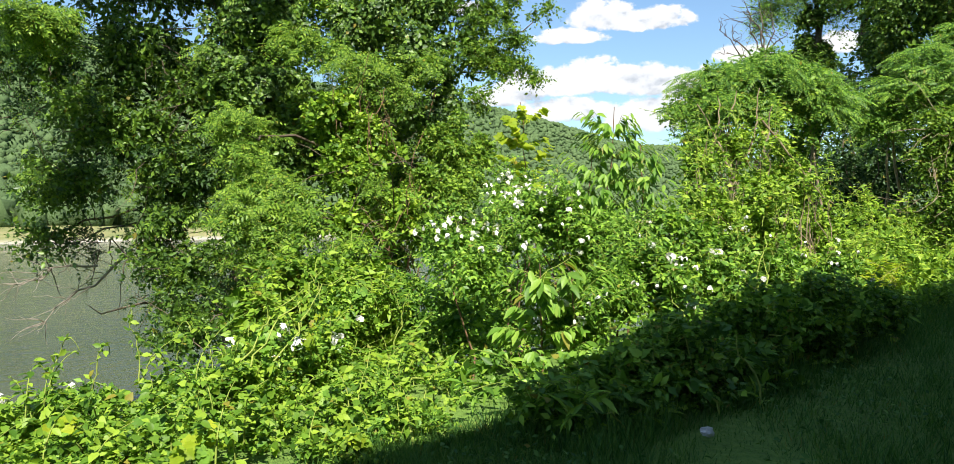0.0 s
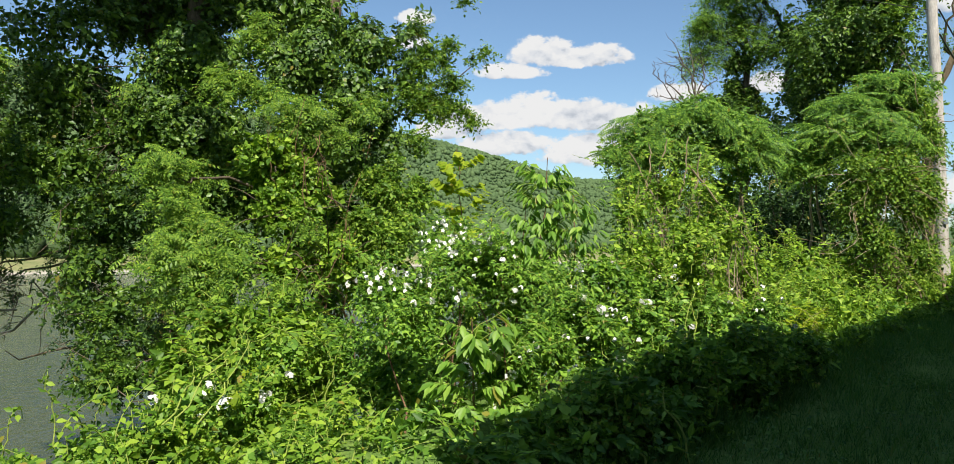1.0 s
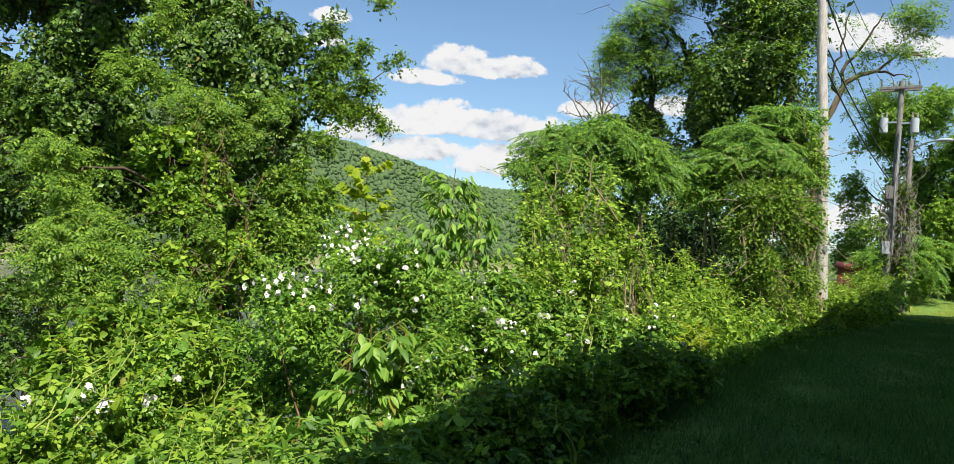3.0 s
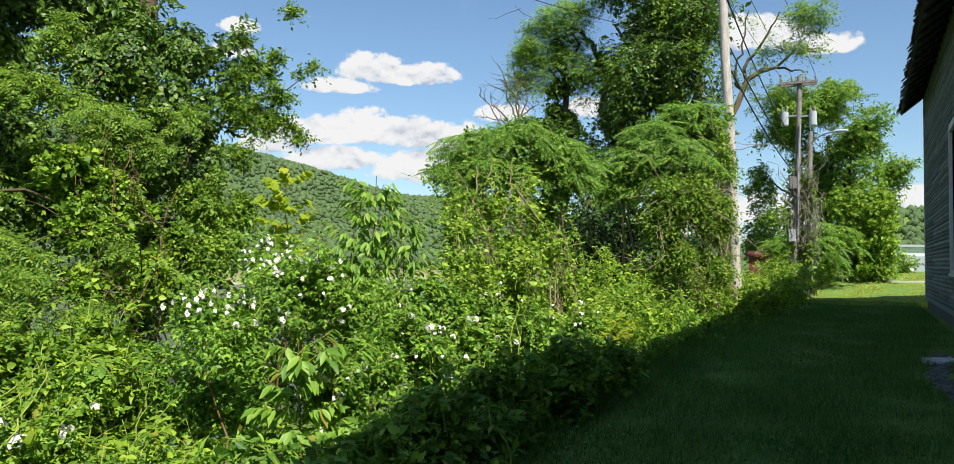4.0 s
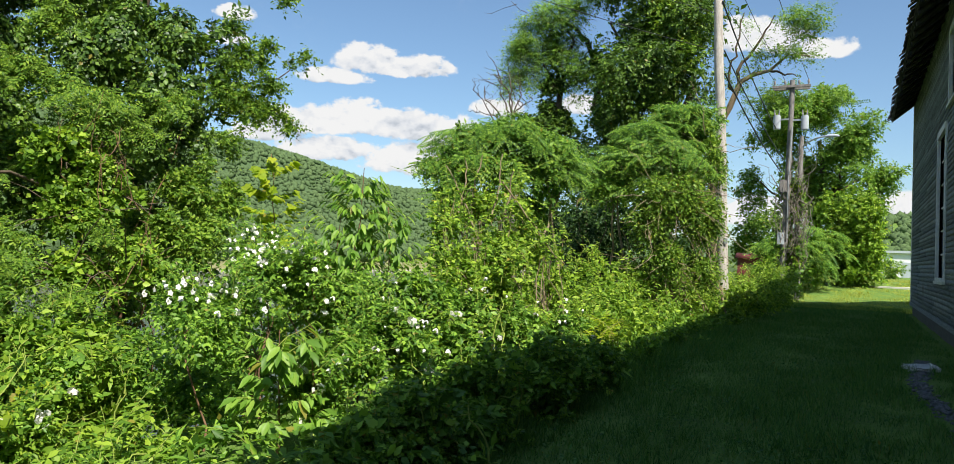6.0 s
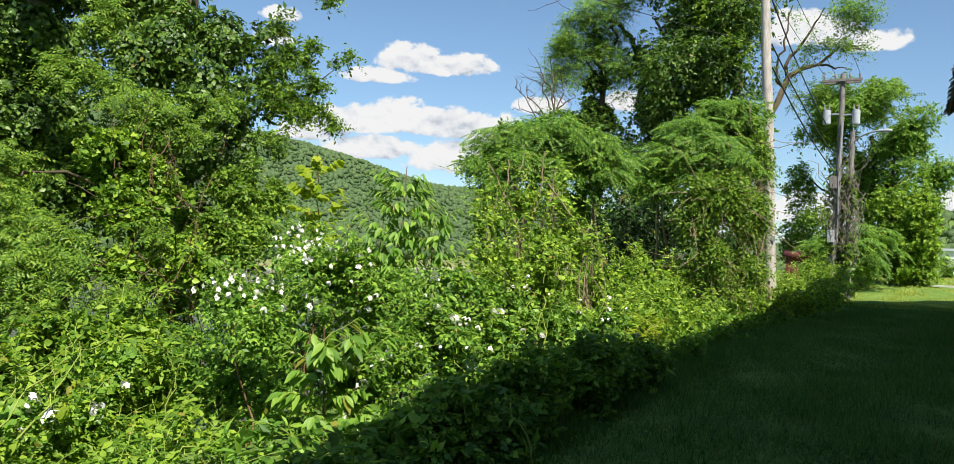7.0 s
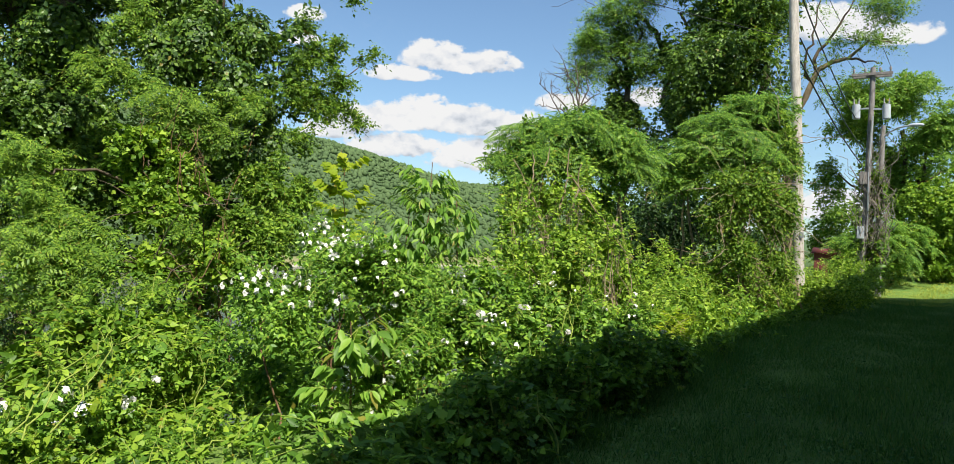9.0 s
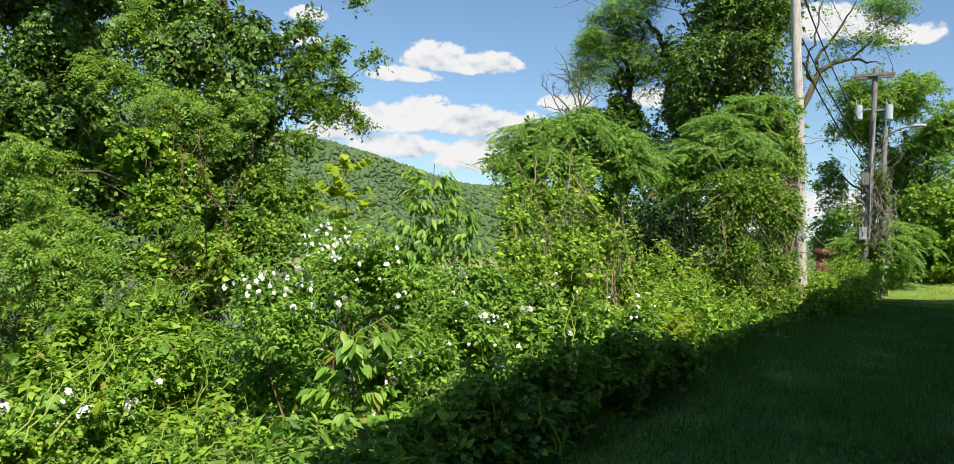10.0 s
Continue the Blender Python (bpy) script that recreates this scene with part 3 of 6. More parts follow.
def woods(name, xs, ys, size, label, flecks=3, flat=1.0):
    """Far tree crowns: a lumpy core and leaf masses standing out of it."""
    k = len(xs)
    zs = ground_z(xs, ys)
    s = size * (0.65 + 0.75 * rng.random(k))
    tall = s * flat * (0.85 + 0.5 * rng.random(k))
    wob = 1 + 0.28 * rng.normal(size=(k, len(iv1), 1))
    centre = np.stack([xs, ys, zs + tall * 0.5], -1)
    v = 0.86 * iv1[None] * wob * np.stack([s, s, tall], -1)[:, None] + centre[:, None]
    f = (if1[None] + (np.arange(k) * len(iv1))[:, None, None]).reshape(-1, 3)
    d = unit(rng.normal(size=(k, flecks, 3)) + (0, 0, 0.35))
    c = centre[:, None] + d * np.stack([s, s, tall], -1)[:, None] * rng.uniform(0.84, 1.0, (k, flecks, 1))
    u = unit(np.cross(d, rng.normal(size=d.shape)))
    w2 = unit(np.cross(d, u)) + 0.18 * d * rng.normal(size=(k, flecks, 1))
    q = (0.27 * s)[:, None, None] * rng.uniform(0.6, 1.3, (k, flecks, 1))
    tri = np.stack([c + u * q, c - u * q * 0.7 + w2 * q * 0.8, c - u * q * 0.5 - w2 * q], 2).reshape(-1, 3)
    base = k * len(iv1)
    f2 = base + np.arange(len(tri)).reshape(-1, 3)
    me = mesh_from(name, np.concatenate([v.reshape(-1, 3), tri]), [f, f2], CANOPY)
    return tagged(new(name, me), label, "woods", kind="stuff")


k = 17000
wx = -rng.uniform(205, 560, k)
wb = np.radians(np.where(rng.random(k) < 0.45, rng.uniform(25, 50, k), rng.uniform(50, 82, k)))
woods("hillside_woods", wx, -wx / np.tan(wb), np.where(wb > 0.87, 1.9, 2.1), "dense green deciduous woods covering the far ridge", flecks=1, flat=0.8)
k = 230
wx = -rng.uniform(134, 175, k)
wb = np.radians(rng.uniform(26, 82, k))
woods("shore_trees", wx, -wx / np.tan(wb), 3.2, "green trees along the far river shore")
k = 1500
wy = rng.uniform(800, 1500, k)
woods("distant_woods", rng.uniform(-150, 260, k), wy, 5.5, "hazy wooded hill at the end of the lane")
k = 46
wy = rng.uniform(105, 150, k)
woods("tree_line", rng.uniform(-40, 1.5, k), wy, 3.4, "green tree line beyond the drive")

# ---- old long clapboard building ----
WX, WEND, WTOP, EAVE = 1.75, 33.6, 7.9, (0.97, 7.32)
house = thing("building", (WX, 10, 0), "long old building with weathered grey clapboard and deep shingled eaves", "building")
LOWER = [(20.9, 22.9, 1.45, 4.95), (14.9, 16.9, 1.45, 4.75)]
UPPER = [(18.3, 20.3, 5.45, 6.95)]
OPEN = LOWER + UPPER


def gaps(z0, z1, y0=12.0, y1=WEND):
    cut, out, at = sorted(o for o in OPEN if o[2] < z1 - 0.01 and o[3] > z0 + 0.01), [], y0
    for a, b, _, _ in cut:
        out.append((at, a))
        at = b
    return out + [(at, y1)]


bm = bmesh.new()
levels = sorted({0.35, WTOP, *[o[2] for o in OPEN], *[o[3] for o in OPEN]})
for z0, z1 in zip(levels, levels[1:]):
    for y0, y1 in gaps(z0, z1):
        box((WX + 0.02, y0, z0), (WX + 0.2, y1, z1), bm=bm)
box((WX, -22, 0.35), (WX + 0.2, 12.0, WTOP), bm=bm)
box((WX + 0.2, WEND - 0.2, 0.35), (22.0, WEND, WTOP), bm=bm)
box((21.8, -22, 0.35), (22.0, WEND - 0.2, WTOP), bm=bm)
box((WX + 0.2, -22, 0.35), (21.8, -21.8, WTOP), bm=bm)
part("wall", from_bm("wall", bm, CLAPBOARD), house, "weathered grey board wall")
bm = box((WX + 0.05, -22, -0.4), (WX + 0.4, WEND - 0.05, 0.36))
box((WX + 0.4, WEND - 0.4, -0.4), (21.9, WEND - 0.05, 0.36), bm=bm)
part("foundation", from_bm("foundation", bm, STONE), house, "rough mortared stone footing")
part("corner_board", from_bm("corner_board", box((WX - 0.035, WEND - 0.16, 0.4), (WX - 0.002, WEND + 0.02, WTOP - 0.05), 0.004), TRIM), house, "flaking pale corner board")
part("sill_board", from_bm("sill_board", box((WX - 0.05, 12.0, 0.33), (WX + 0.01, WEND, 0.46), 0.006), CLAPBOARD), house)
RIDGE_X, RIDGE_Z = 11.9, 16.2
slope = (RIDGE_Z - EAVE[1]) / (RIDGE_X - EAVE[0])


def roof_side(name, x0, x1, z0, z1, mat, thick, label):
    y0, y1 = -22.6, WEND + 0.5
    v = [(x0, y0, z0), (x1, y0, z1), (x1, y1, z1), (x0, y1, z0)]
    v += [(x, y, z + thick) for x, y, z in v]
    f = [[0, 1, 2, 3], [7, 6, 5, 4], [0, 4, 5, 1], [1, 5, 6, 2], [2, 6, 7, 3], [3, 7, 4, 0]]
    return part(name, mesh_from(name, v, [np.array(f)], mat), house, label)


roof_side("roof_deck", EAVE[0] + 0.03, RIDGE_X, EAVE[1], RIDGE_Z - 0.02, SOFFIT, 0.05, "dark bare boards under the eaves")
roof_side("roof", EAVE[0], RIDGE_X, EAVE[1] + 0.055, RIDGE_Z + 0.07, SHINGLE, 0.10, "ragged dark shingle roof")
roof_side("roof_back", 22.95, RIDGE_X, EAVE[1] + 0.055, RIDGE_Z + 0.07, SHINGLE, 0.10, "ragged dark shingle roof")
gv = [(WX, WEND, WTOP), (22.0, WEND, WTOP), (RIDGE_X, WEND, RIDGE_Z - 0.1), (WX, WEND - 0.2, WTOP), (22.0, WEND - 0.2, WTOP), (RIDGE_X, WEND - 0.2, RIDGE_Z - 0.1)]
for name, sh in (("gable", 0), ("gable", -55.2)):
    vv = [(x, y + sh, z) for x, y, z in gv]
    part(name, mesh_from(name, vv, [np.array([[0, 1, 2], [5, 4, 3]]), np.array([[0, 3, 4, 1], [1, 4, 5, 2], [2, 5, 3, 0]])], CLAPBOARD), house)
# rafter tails under the eaves
tail_v = [(0, -0.04, -0.02), (0.95, -0.04, 0.95 * slope - 0.02), (0.95, 0.04, 0.95 * slope - 0.02), (0, 0.04, -0.02)]
tail_v += [(x, y, z - 0.13) for x, y, z in tail_v]
tail = mesh_from("rafter_tail", tail_v, [np.array([[0, 3, 2, 1], [4, 5, 6, 7], [0, 1, 5, 4], [1, 2, 6, 5], [2, 3, 7, 6], [3, 0, 4, 7]])], SOFFIT)
for y in np.arange(12.2, WEND, 0.9):
    ob = part("rafter_tail", tail, house)
    ob.matrix_basis = Matrix.Translation((EAVE[0] + 0.05, y, EAVE[1] + 0.02))
# ragged shingle ends along the eave
sh_me = from_bm("shingle", box((-0.11, -0.085, -0.012), (0.16, 0.085, 0.012), 0.003), SHINGLE)
for y in np.arange(12.0, WEND + 0.7, 0.19):
    ob = part("shingle", sh_me, house)
    ob.matrix_basis = pose(EAVE[0] - 0.01 + rng.normal() * 0.02, y, EAVE[1] + 0.155 + rng.normal() * 0.006, 0, -37 + rng.normal() * 3, rng.normal() * 3)


def window(y0, y1, z0, z1, boarded=False):
    win = part("window", from_bm("window_frame", window_frame(y0, y1, z0, z1), TRIM), house, "tall window in a flaking white frame" if not boarded else "window boarded with a blue-grey panel in a white frame")
    part("window_sill", from_bm("window_sill", box((WX - 0.09, y0 - 0.18, z0 - 0.15), (WX + 0.05, y1 + 0.18, z0 - 0.075), 0.008), TRIM), win)
    if boarded:
        part("panel", from_bm("panel", box((WX + 0.03, y0, z0), (WX + 0.06, y1, z1)), BOARDED), win, "faded blue-grey board")
        return
    rows, cols = (6, 3) if z1 - z0 > 2 else (2, 3)
    for a in range(rows):
        for b in range(cols):
            u0, u1 = y0 + (y1 - y0) * b / cols + 0.02, y0 + (y1 - y0) * (b + 1) / cols - 0.02
            v0, v1 = z0 + (z1 - z0) * a / rows + 0.02, z0 + (z1 - z0) * (a + 1) / rows - 0.02
            part("pane", from_bm("pane", box((WX + 0.07, u0, v0), (WX + 0.078, u1, v1)), GLASS), win)
    bm = bmesh.new()
    for b in range(1, cols):
        u = y0 + (y1 - y0) * b / cols
        box((WX + 0.045, u - 0.02, z0), (WX + 0.085, u + 0.02, z1), bm=bm)
    for a in range(1, rows):
        v = z0 + (z1 - z0) * a / rows
        box((WX + 0.047, y0, v - 0.02), (WX + 0.083, y1, v + 0.02), bm=bm)
    part("glazing_bars", from_bm("glazing_bars", bm, TRIM), win)


def window_frame(y0, y1, z0, z1):
    bm = bmesh.new()
    box((WX - 0.055, y0 - 0.14, z0 - 0.07), (WX + 0.10, y0, z1 + 0.14), bm=bm)
    box((WX - 0.055, y1, z0 - 0.07), (WX + 0.10, y1 + 0.14, z1 + 0.14), bm=bm)
    box((WX - 0.06, y0, z1), (WX + 0.10, y1, z1 + 0.16), bm=bm)
    box((WX - 0.05, y0, z0 - 0.07), (WX + 0.10, y1, z0), bm=bm)
    return bm


BOARDED = plain("blue_grey_board", (0.16, 0.20, 0.23), 0.7, vary=0.2, scale=3)
window(*LOWER[0])
window(*LOWER[1], boarded=True)
window(*UPPER[0])


# ---- utility poles and wires ----
def pole_mesh(base, top, r0, r1, mat, name="post"):
    v, f = tubes([(wander(base, top, 9, 0.004), taper(r0, r1))], 16)
    return mesh_from(name, v, f, mat, True)


P1, P1T = (-3.62, 24.25, -0.2), (-4.13, 24.15, 12.4)
pole = thing("utility_pole", P1, "tall bare weathered wooden utility pole leaning at the lane edge", "utility pole")
part("post", pole_mesh(P1, P1T, 0.165, 0.12, POLE_WOOD), pole)
part("crossarm", from_bm("crossarm", box((-5.2, 24.0, 11.6), (-3.0, 24.1, 11.72), 0.008), POLE_DARK), pole)
for z in (8.05, 9.2):
    part("bracket", from_bm("bracket", box((-4.16 + 0.0 * z, 24.22, z - 0.06), (-3.86, 24.36, z + 0.06), 0.01), STEEL), pole)
part("tag_plate", from_bm("tag_plate", box((-3.66, 24.06, 2.2), (-3.56, 24.09, 2.36), 0.003), STEEL), pole)

P2, P2T = (-3.22, 38.4, -0.2), (-2.95, 38.4, 10.2)
pole2 = thing("transformer_pole", P2, "grey utility pole with a crossarm and two transformer cans", "utility pole")
part("post", pole_mesh(P2, P2T, 0.145, 0.11, POLE_DARK), pole2)
part("crossarm", from_bm("crossarm", box((-3.8, 38.18, 9.82), (-2.15, 38.28, 9.94), 0.01), POLE_DARK), pole2)
part("crossarm", from_bm("crossarm", box((-3.75, 38.5, 9.78), (-2.2, 38.6, 9.9), 0.01), POLE_DARK), pole2)


def can(x, y, z):
    bm = bmesh.new()
    bmesh.ops.create_cone(bm, cap_ends=True, segments=20, radius1=0.165, radius2=0.165, depth=0.66, matrix=Matrix.Translation((x, y, z)))
    bmesh.ops.bevel(bm, geom=[e for e in bm.edges if len(e.link_faces) == 2 and e.calc_face_angle() > 1], offset=0.03, segments=2, affect="EDGES")
    c = part("transformer", from_bm("transformer", bm, CAN, False), pole2, "pale grey transformer can")
    v, f = tubes([([(x + s * 0.09, y, z + 0.36), (x + s * 0.1, y, z + 0.46), (x + s * 0.105, y, z + 0.60)], [0.05, 0.03, 0.02]) for s in (-1, 1)], 8)
    part("bushing", mesh_from("bushing", v, f, CERAMIC, True), c)
    part("hanger", from_bm("hanger", box((min(x, -2.95), y - 0.03, z + 0.1), (max(x, -2.95), y + 0.03, z + 0.17)), STEEL), c)


can(-3.58, 38.35, 8.25)
can(-2.38, 38.35, 8.2)
for x in (-3.7, -3.25, -2.65, -2.25):
    v, f = tubes([([(x, 38.23, 9.94), (x, 38.23, 10.02), (x, 38.23, 10.1), (x, 38.23, 10.16)], [0.015, 0.05, 0.06, 0.03])], 10)
    part("insulator", mesh_from("insulator", v, f, CERAMIC, True), pole2)
part("meter_box", from_bm("meter_box", box((-3.42, 38.1, 2.6), (-3.12, 38.24, 3.15), 0.02), CAN), pole2, "small pale metal box")
part("fuse_box", from_bm("fuse_box", box((-3.37, 38.08, 4.99), (-3.07, 38.24, 5.55), 0.02), POLE_DARK), pole2, "small grey box")
v, f = tubes([([(-3.0, 38.2, 2.9), (-3.02, 38.2, 5.5), (-2.9, 38.2, 8.0)], [0.03, 0.03, 0.03])], 8)
part("conduit", mesh_from("conduit", v, f, STEEL, True), pole2)

P3 = (-2.62, 39.4, -0.2)
lamp = thing("street_lamp", P3, "shorter wooden pole with a curved street lamp arm", "street lamp")
part("post", pole_mesh(P3, (-2.56, 39.4, 7.75), 0.13, 0.10, POLE_DARK), lamp)
v, f = tubes([([(-2.56, 39.35, 7.2), (-2.3, 39.25, 7.42), (-1.95, 39.12, 7.58), (-1.6, 39.02, 7.64), (-1.5, 39.0, 7.645)], [0.04] * 5)], 10)
part("arm", mesh_from("arm", v, f, STEEL, True), lamp)
v, f = tubes([([(-1.55, 39.0, 7.645), (-1.4, 38.97, 7.65), (-1.15, 38.92, 7.65), (-0.98, 38.89, 7.63), (-0.93, 38.88, 7.62)], [0.035, 0.075, 0.085, 0.06, 0.01])], 12)
part("lamp_head", mesh_from("lamp_head", v, f, CAN, True), lamp, "pale grey cobra-head lamp")


def wire(a, b, sag, r=0.012):
    t = np.linspace(0, 1, 18)[:, None]
    p = np.array(a) * (1 - t) + np.array(b) * t
    p[:, 2] -= 4 * sag * (t * (1 - t))[:, 0]
    v, f = tubes([(p, np.full(18, r))], 5)
    ob = new("overhead_wire", mesh_from("overhead_wire", v, f, CABLE, True))
    return tagged(ob, "thin black overhead wire strung between poles", "wire", "overhead wires")


wire((-3.7, 38.23, 10.15), (-5.1, 24.05, 11.75), 0.15)
wire((-3.25, 38.23, 10.15), (-4.2, 24.05, 11.75), 0.15)
wire((-2.25, 38.23, 10.15), (-3.05, 24.05, 11.75), 0.15)
wire((-3.60, 38.43, 7.96), (-3.89, 24.09, 9.51), 0.25, 0.024)
wire((-3.26, 38.41, 6.56), (-3.81, 24.15, 8.02), 0.2, 0.022)
wire((-3.29, 38.41, 5.88), (-3.78, 24.16, 7.33), 0.2, 0.026)
wire((-3.98, 24.3, 9.2), (-12.0, 9.0, 9.6), 0.3, 0.010)
wire((-3.95, 24.3, 8.05), (-12.0, 8.6, 8.6), 0.3, 0.010)
wire((-5.1, 24.05, 11.75), (-13.0, 6.0, 12.5), 0.3)

# ---- far end of the lane ----
drive = new("drive", from_bm("drive", box((0.7, 46.6, 0.2), (40, 50.6, 0.74)), CONCRETE))
tagged(drive, "pale gravel drive crossing beyond the lane", "drive", kind="structure")
LANE_END = 0.9
shed = thing("red_shed", (-5.9, 49.8, 0.8), "small red painted shed half hidden by bushes", "shed")
part("wall", from_bm("wall", box((-6.6, 49.2, 0.3), (-5.3, 50.4, 2.0)), RED_PAINT), shed)
v = [(-6.75, 49.0, 2.0), (-5.15, 49.0, 2.0), (-5.15, 49.8, 2.35), (-6.75, 49.8, 2.35), (-5.15, 50.6, 2.0), (-6.75, 50.6, 2.0)]
part("roof", mesh_from("roof", v, [np.array([[0, 1, 2, 3], [3, 2, 4, 5], [5, 4, 1, 0]]), np.array([[1, 4, 2], [0, 3, 5]])], RED_PAINT), shed)
white = thing("white_shed", (6, 92, 0), "low white building beyond the drive", "building")
part("wall", from_bm("wall", box((0.6, 90, 0.6), (15, 99, 3.4)), WHITE_PAINT), white)
part("roof", from_bm("roof", box((0.3, 89.7, 3.4), (15.3, 99.3, 3.65), 0.02), CAN), white)
for dx in (1.6, 4.0, 6.4):
    part("door", from_bm("door", box((dx, 89.93, 0.95), (dx + 1.6, 90.01, 2.5), 0.01), CAN), white)
post = thing("safety_post", (-1.6, 62, LANE_END), "short orange safety post beside the drive", "post", "safety posts")
part("shaft", mesh_from("shaft", *tubes([([(-1.6, 62, 0.8), (-1.6, 62, 1.85), (-1.6, 62, 1.9)], [0.08, 0.08, 0.05])], 12), ORANGE, True), post)
part("cap", from_bm("cap", box((-1.66, 61.94, 1.89), (-1.54, 62.06, 1.93), 0.01), WHITE_PAINT), post)
copy_thing(post, Matrix.Translation((-1.1, 62.4, LANE_END)))
copy_thing(post, Matrix.Translation((0.3, 64.4, LANE_END)))


# ---- trees and bushes ----
SMALL, OVAL, LOBED = leaf_small(), leaf_oval(), leaf_lobed()
ROSELEAF = leaf_feather(2, 0.42, 0.27, 0.15)


def limb(name, start, end, r0, r1, parent, mat, sway=0.12, sag=0.0, steps=9, sides=8):
    v, f = tubes([(wander(start, end, steps, sway, sag), taper(r0, r1, steps))], sides)
    return part(name, mesh_from(name, v, f, mat, True), parent)


# vine-smothered tree on the bank: shaded inner mass, ivy columns, feathery sprays in the sun, stemmy hollow, overhanging branch
CORE = [
    (-12.3, 7.2, 3.1, 0.95, 2.2), (-10.8, 8.7, 3.2, 0.9, 2.2), (-12.3, 6.7, 0.3, 0.8, 1.6), (-10.3, 8.4, 1.0, 0.7, 1.2),
    (-11.8, 8.4, 6.3, 1.8, 1.7), (-13.1, 6.5, 5.9, 1.6, 1.6), (-12.7, 5.9, 3.6, 0.6, 1.2), (-9.9, 9.2, 2.6, 0.5, 0.9),
    (-10.5, 7.6, 2.3, 0.8, 0.9), (-9.7, 7.95, 1.4, 0.7, 0.6), (-10.3, 6.4, 1.2, 0.85, 0.7), (-9.15, 8.85, 1.3, 0.5, 0.5), (-11.0, 7.2, 4.6, 0.9, 1.0), (-10.1, 8.3, 4.9, 0.7, 0.9),
    (-12.5, 5.6, 4.9, 0.9, 0.7), (-13.2, 5.0, 4.7, 0.8, 0.6), (-9.35, 9.2, 4.7, 0.45, 0.8), (-9.3, 9.0, 3.6, 0.4, 0.6),
]
IVY = [
    (-9.89, 7.91, 4.65, 0.55, 0.71), (-9.59, 8.72, 4.87, 0.54, 0.66), (-9.49, 8.39, 3.87, 0.56, 0.58), (-9.27, 8.76, 3.40, 0.44, 0.46),
    (-9.41, 8.17, 2.93, 0.51, 0.27), (-10.19, 7.52, 4.31, 0.40, 0.60), (-11.43, 6.74, 4.52, 0.84, 0.63), (-11.27, 6.61, 3.30, 0.82, 0.61),
    (-10.62, 7.08, 2.80, 0.60, 0.40), (-11.72, 6.22, 3.89, 0.52, 0.84), (-9.71, 8.13, 2.06, 0.59, 0.49), (-10.70, 6.78, 2.23, 0.59, 0.39),
]
SPRAY = [
    (-8.93, 6.86, 3.27, 0.55, 0.26), (-9.81, 6.31, 3.76, 0.39, 0.31), (-9.45, 6.49, 4.40, 0.31, 0.40), (-9.35, 5.14, 2.38, 0.40, 0.23),
    (-9.13, 5.12, 1.97, 0.39, 0.19), (-8.73, 5.40, 1.60, 0.49, 0.22), (-8.77, 4.94, 1.28, 0.44, 0.28), (-8.40, 5.90, 1.60, 0.41, 0.17),
    (-11.17, 3.36, 3.75, 0.73, 0.27), (-8.93, 5.59, 1.47, 0.49, 0.24), (-8.21, 5.93, 0.93, 0.47, 0.20), (-8.88, 5.30, 0.77, 0.40, 0.19),
    (-7.62, 6.04, 0.65, 0.38, 0.18), (-9.16, 8.24, 3.58, 0.45, 0.25),
    (-8.22, 6.48, 1.62, 0.37, 0.16), (-8.32, 5.31, 1.15, 0.44, 0.18), (-9.46, 6.48, 3.58, 0.32, 0.22), (-8.66, 7.20, 3.08, 0.26, 0.16),
]
STEMMY = [
    (-8.88, 6.43, 2.51, 0.50, 0.36), (-8.59, 6.81, 2.21, 0.41, 0.36), (-8.62, 6.45, 2.01, 0.44, 0.21), (-8.04, 6.70, 1.31, 0.31, 0.31),
    (-8.37, 6.12, 1.21, 0.25, 0.25),
]
CURTAIN = [
    (-8.89, 8.45, 2.45, 0.48, 0.50), (-8.54, 8.51, 1.91, 0.37, 0.43), (-8.66, 7.81, 1.70, 0.36, 0.42), (-8.50, 8.83, 2.20, 0.25, 0.38),
    (-7.91, 7.15, 1.13, 0.30, 0.28), (-8.23, 7.98, 1.54, 0.27, 0.18),
]
OVER = [
    (-9.15, 9.59, 4.61, 0.32, 0.27), (-8.99, 10.01, 4.83, 0.28, 0.34), (-8.85, 10.40, 4.66, 0.33, 0.20), (-8.94, 10.06, 4.26, 0.38, 0.28),
    (-9.09, 9.65, 3.88, 0.36, 0.38), (-8.88, 10.24, 3.85, 0.28, 0.19), (-8.75, 10.35, 3.61, 0.17, 0.13), (-9.23, 9.51, 5.08, 0.17, 0.26),
    (-9.20, 9.26, 4.22, 0.31, 0.52), (-8.67, 10.67, 4.83, 0.13, 0.11), (-9.01, 9.31, 3.22, 0.24, 0.24), (-8.81, 10.17, 5.70, 0.17, 0.11),
]
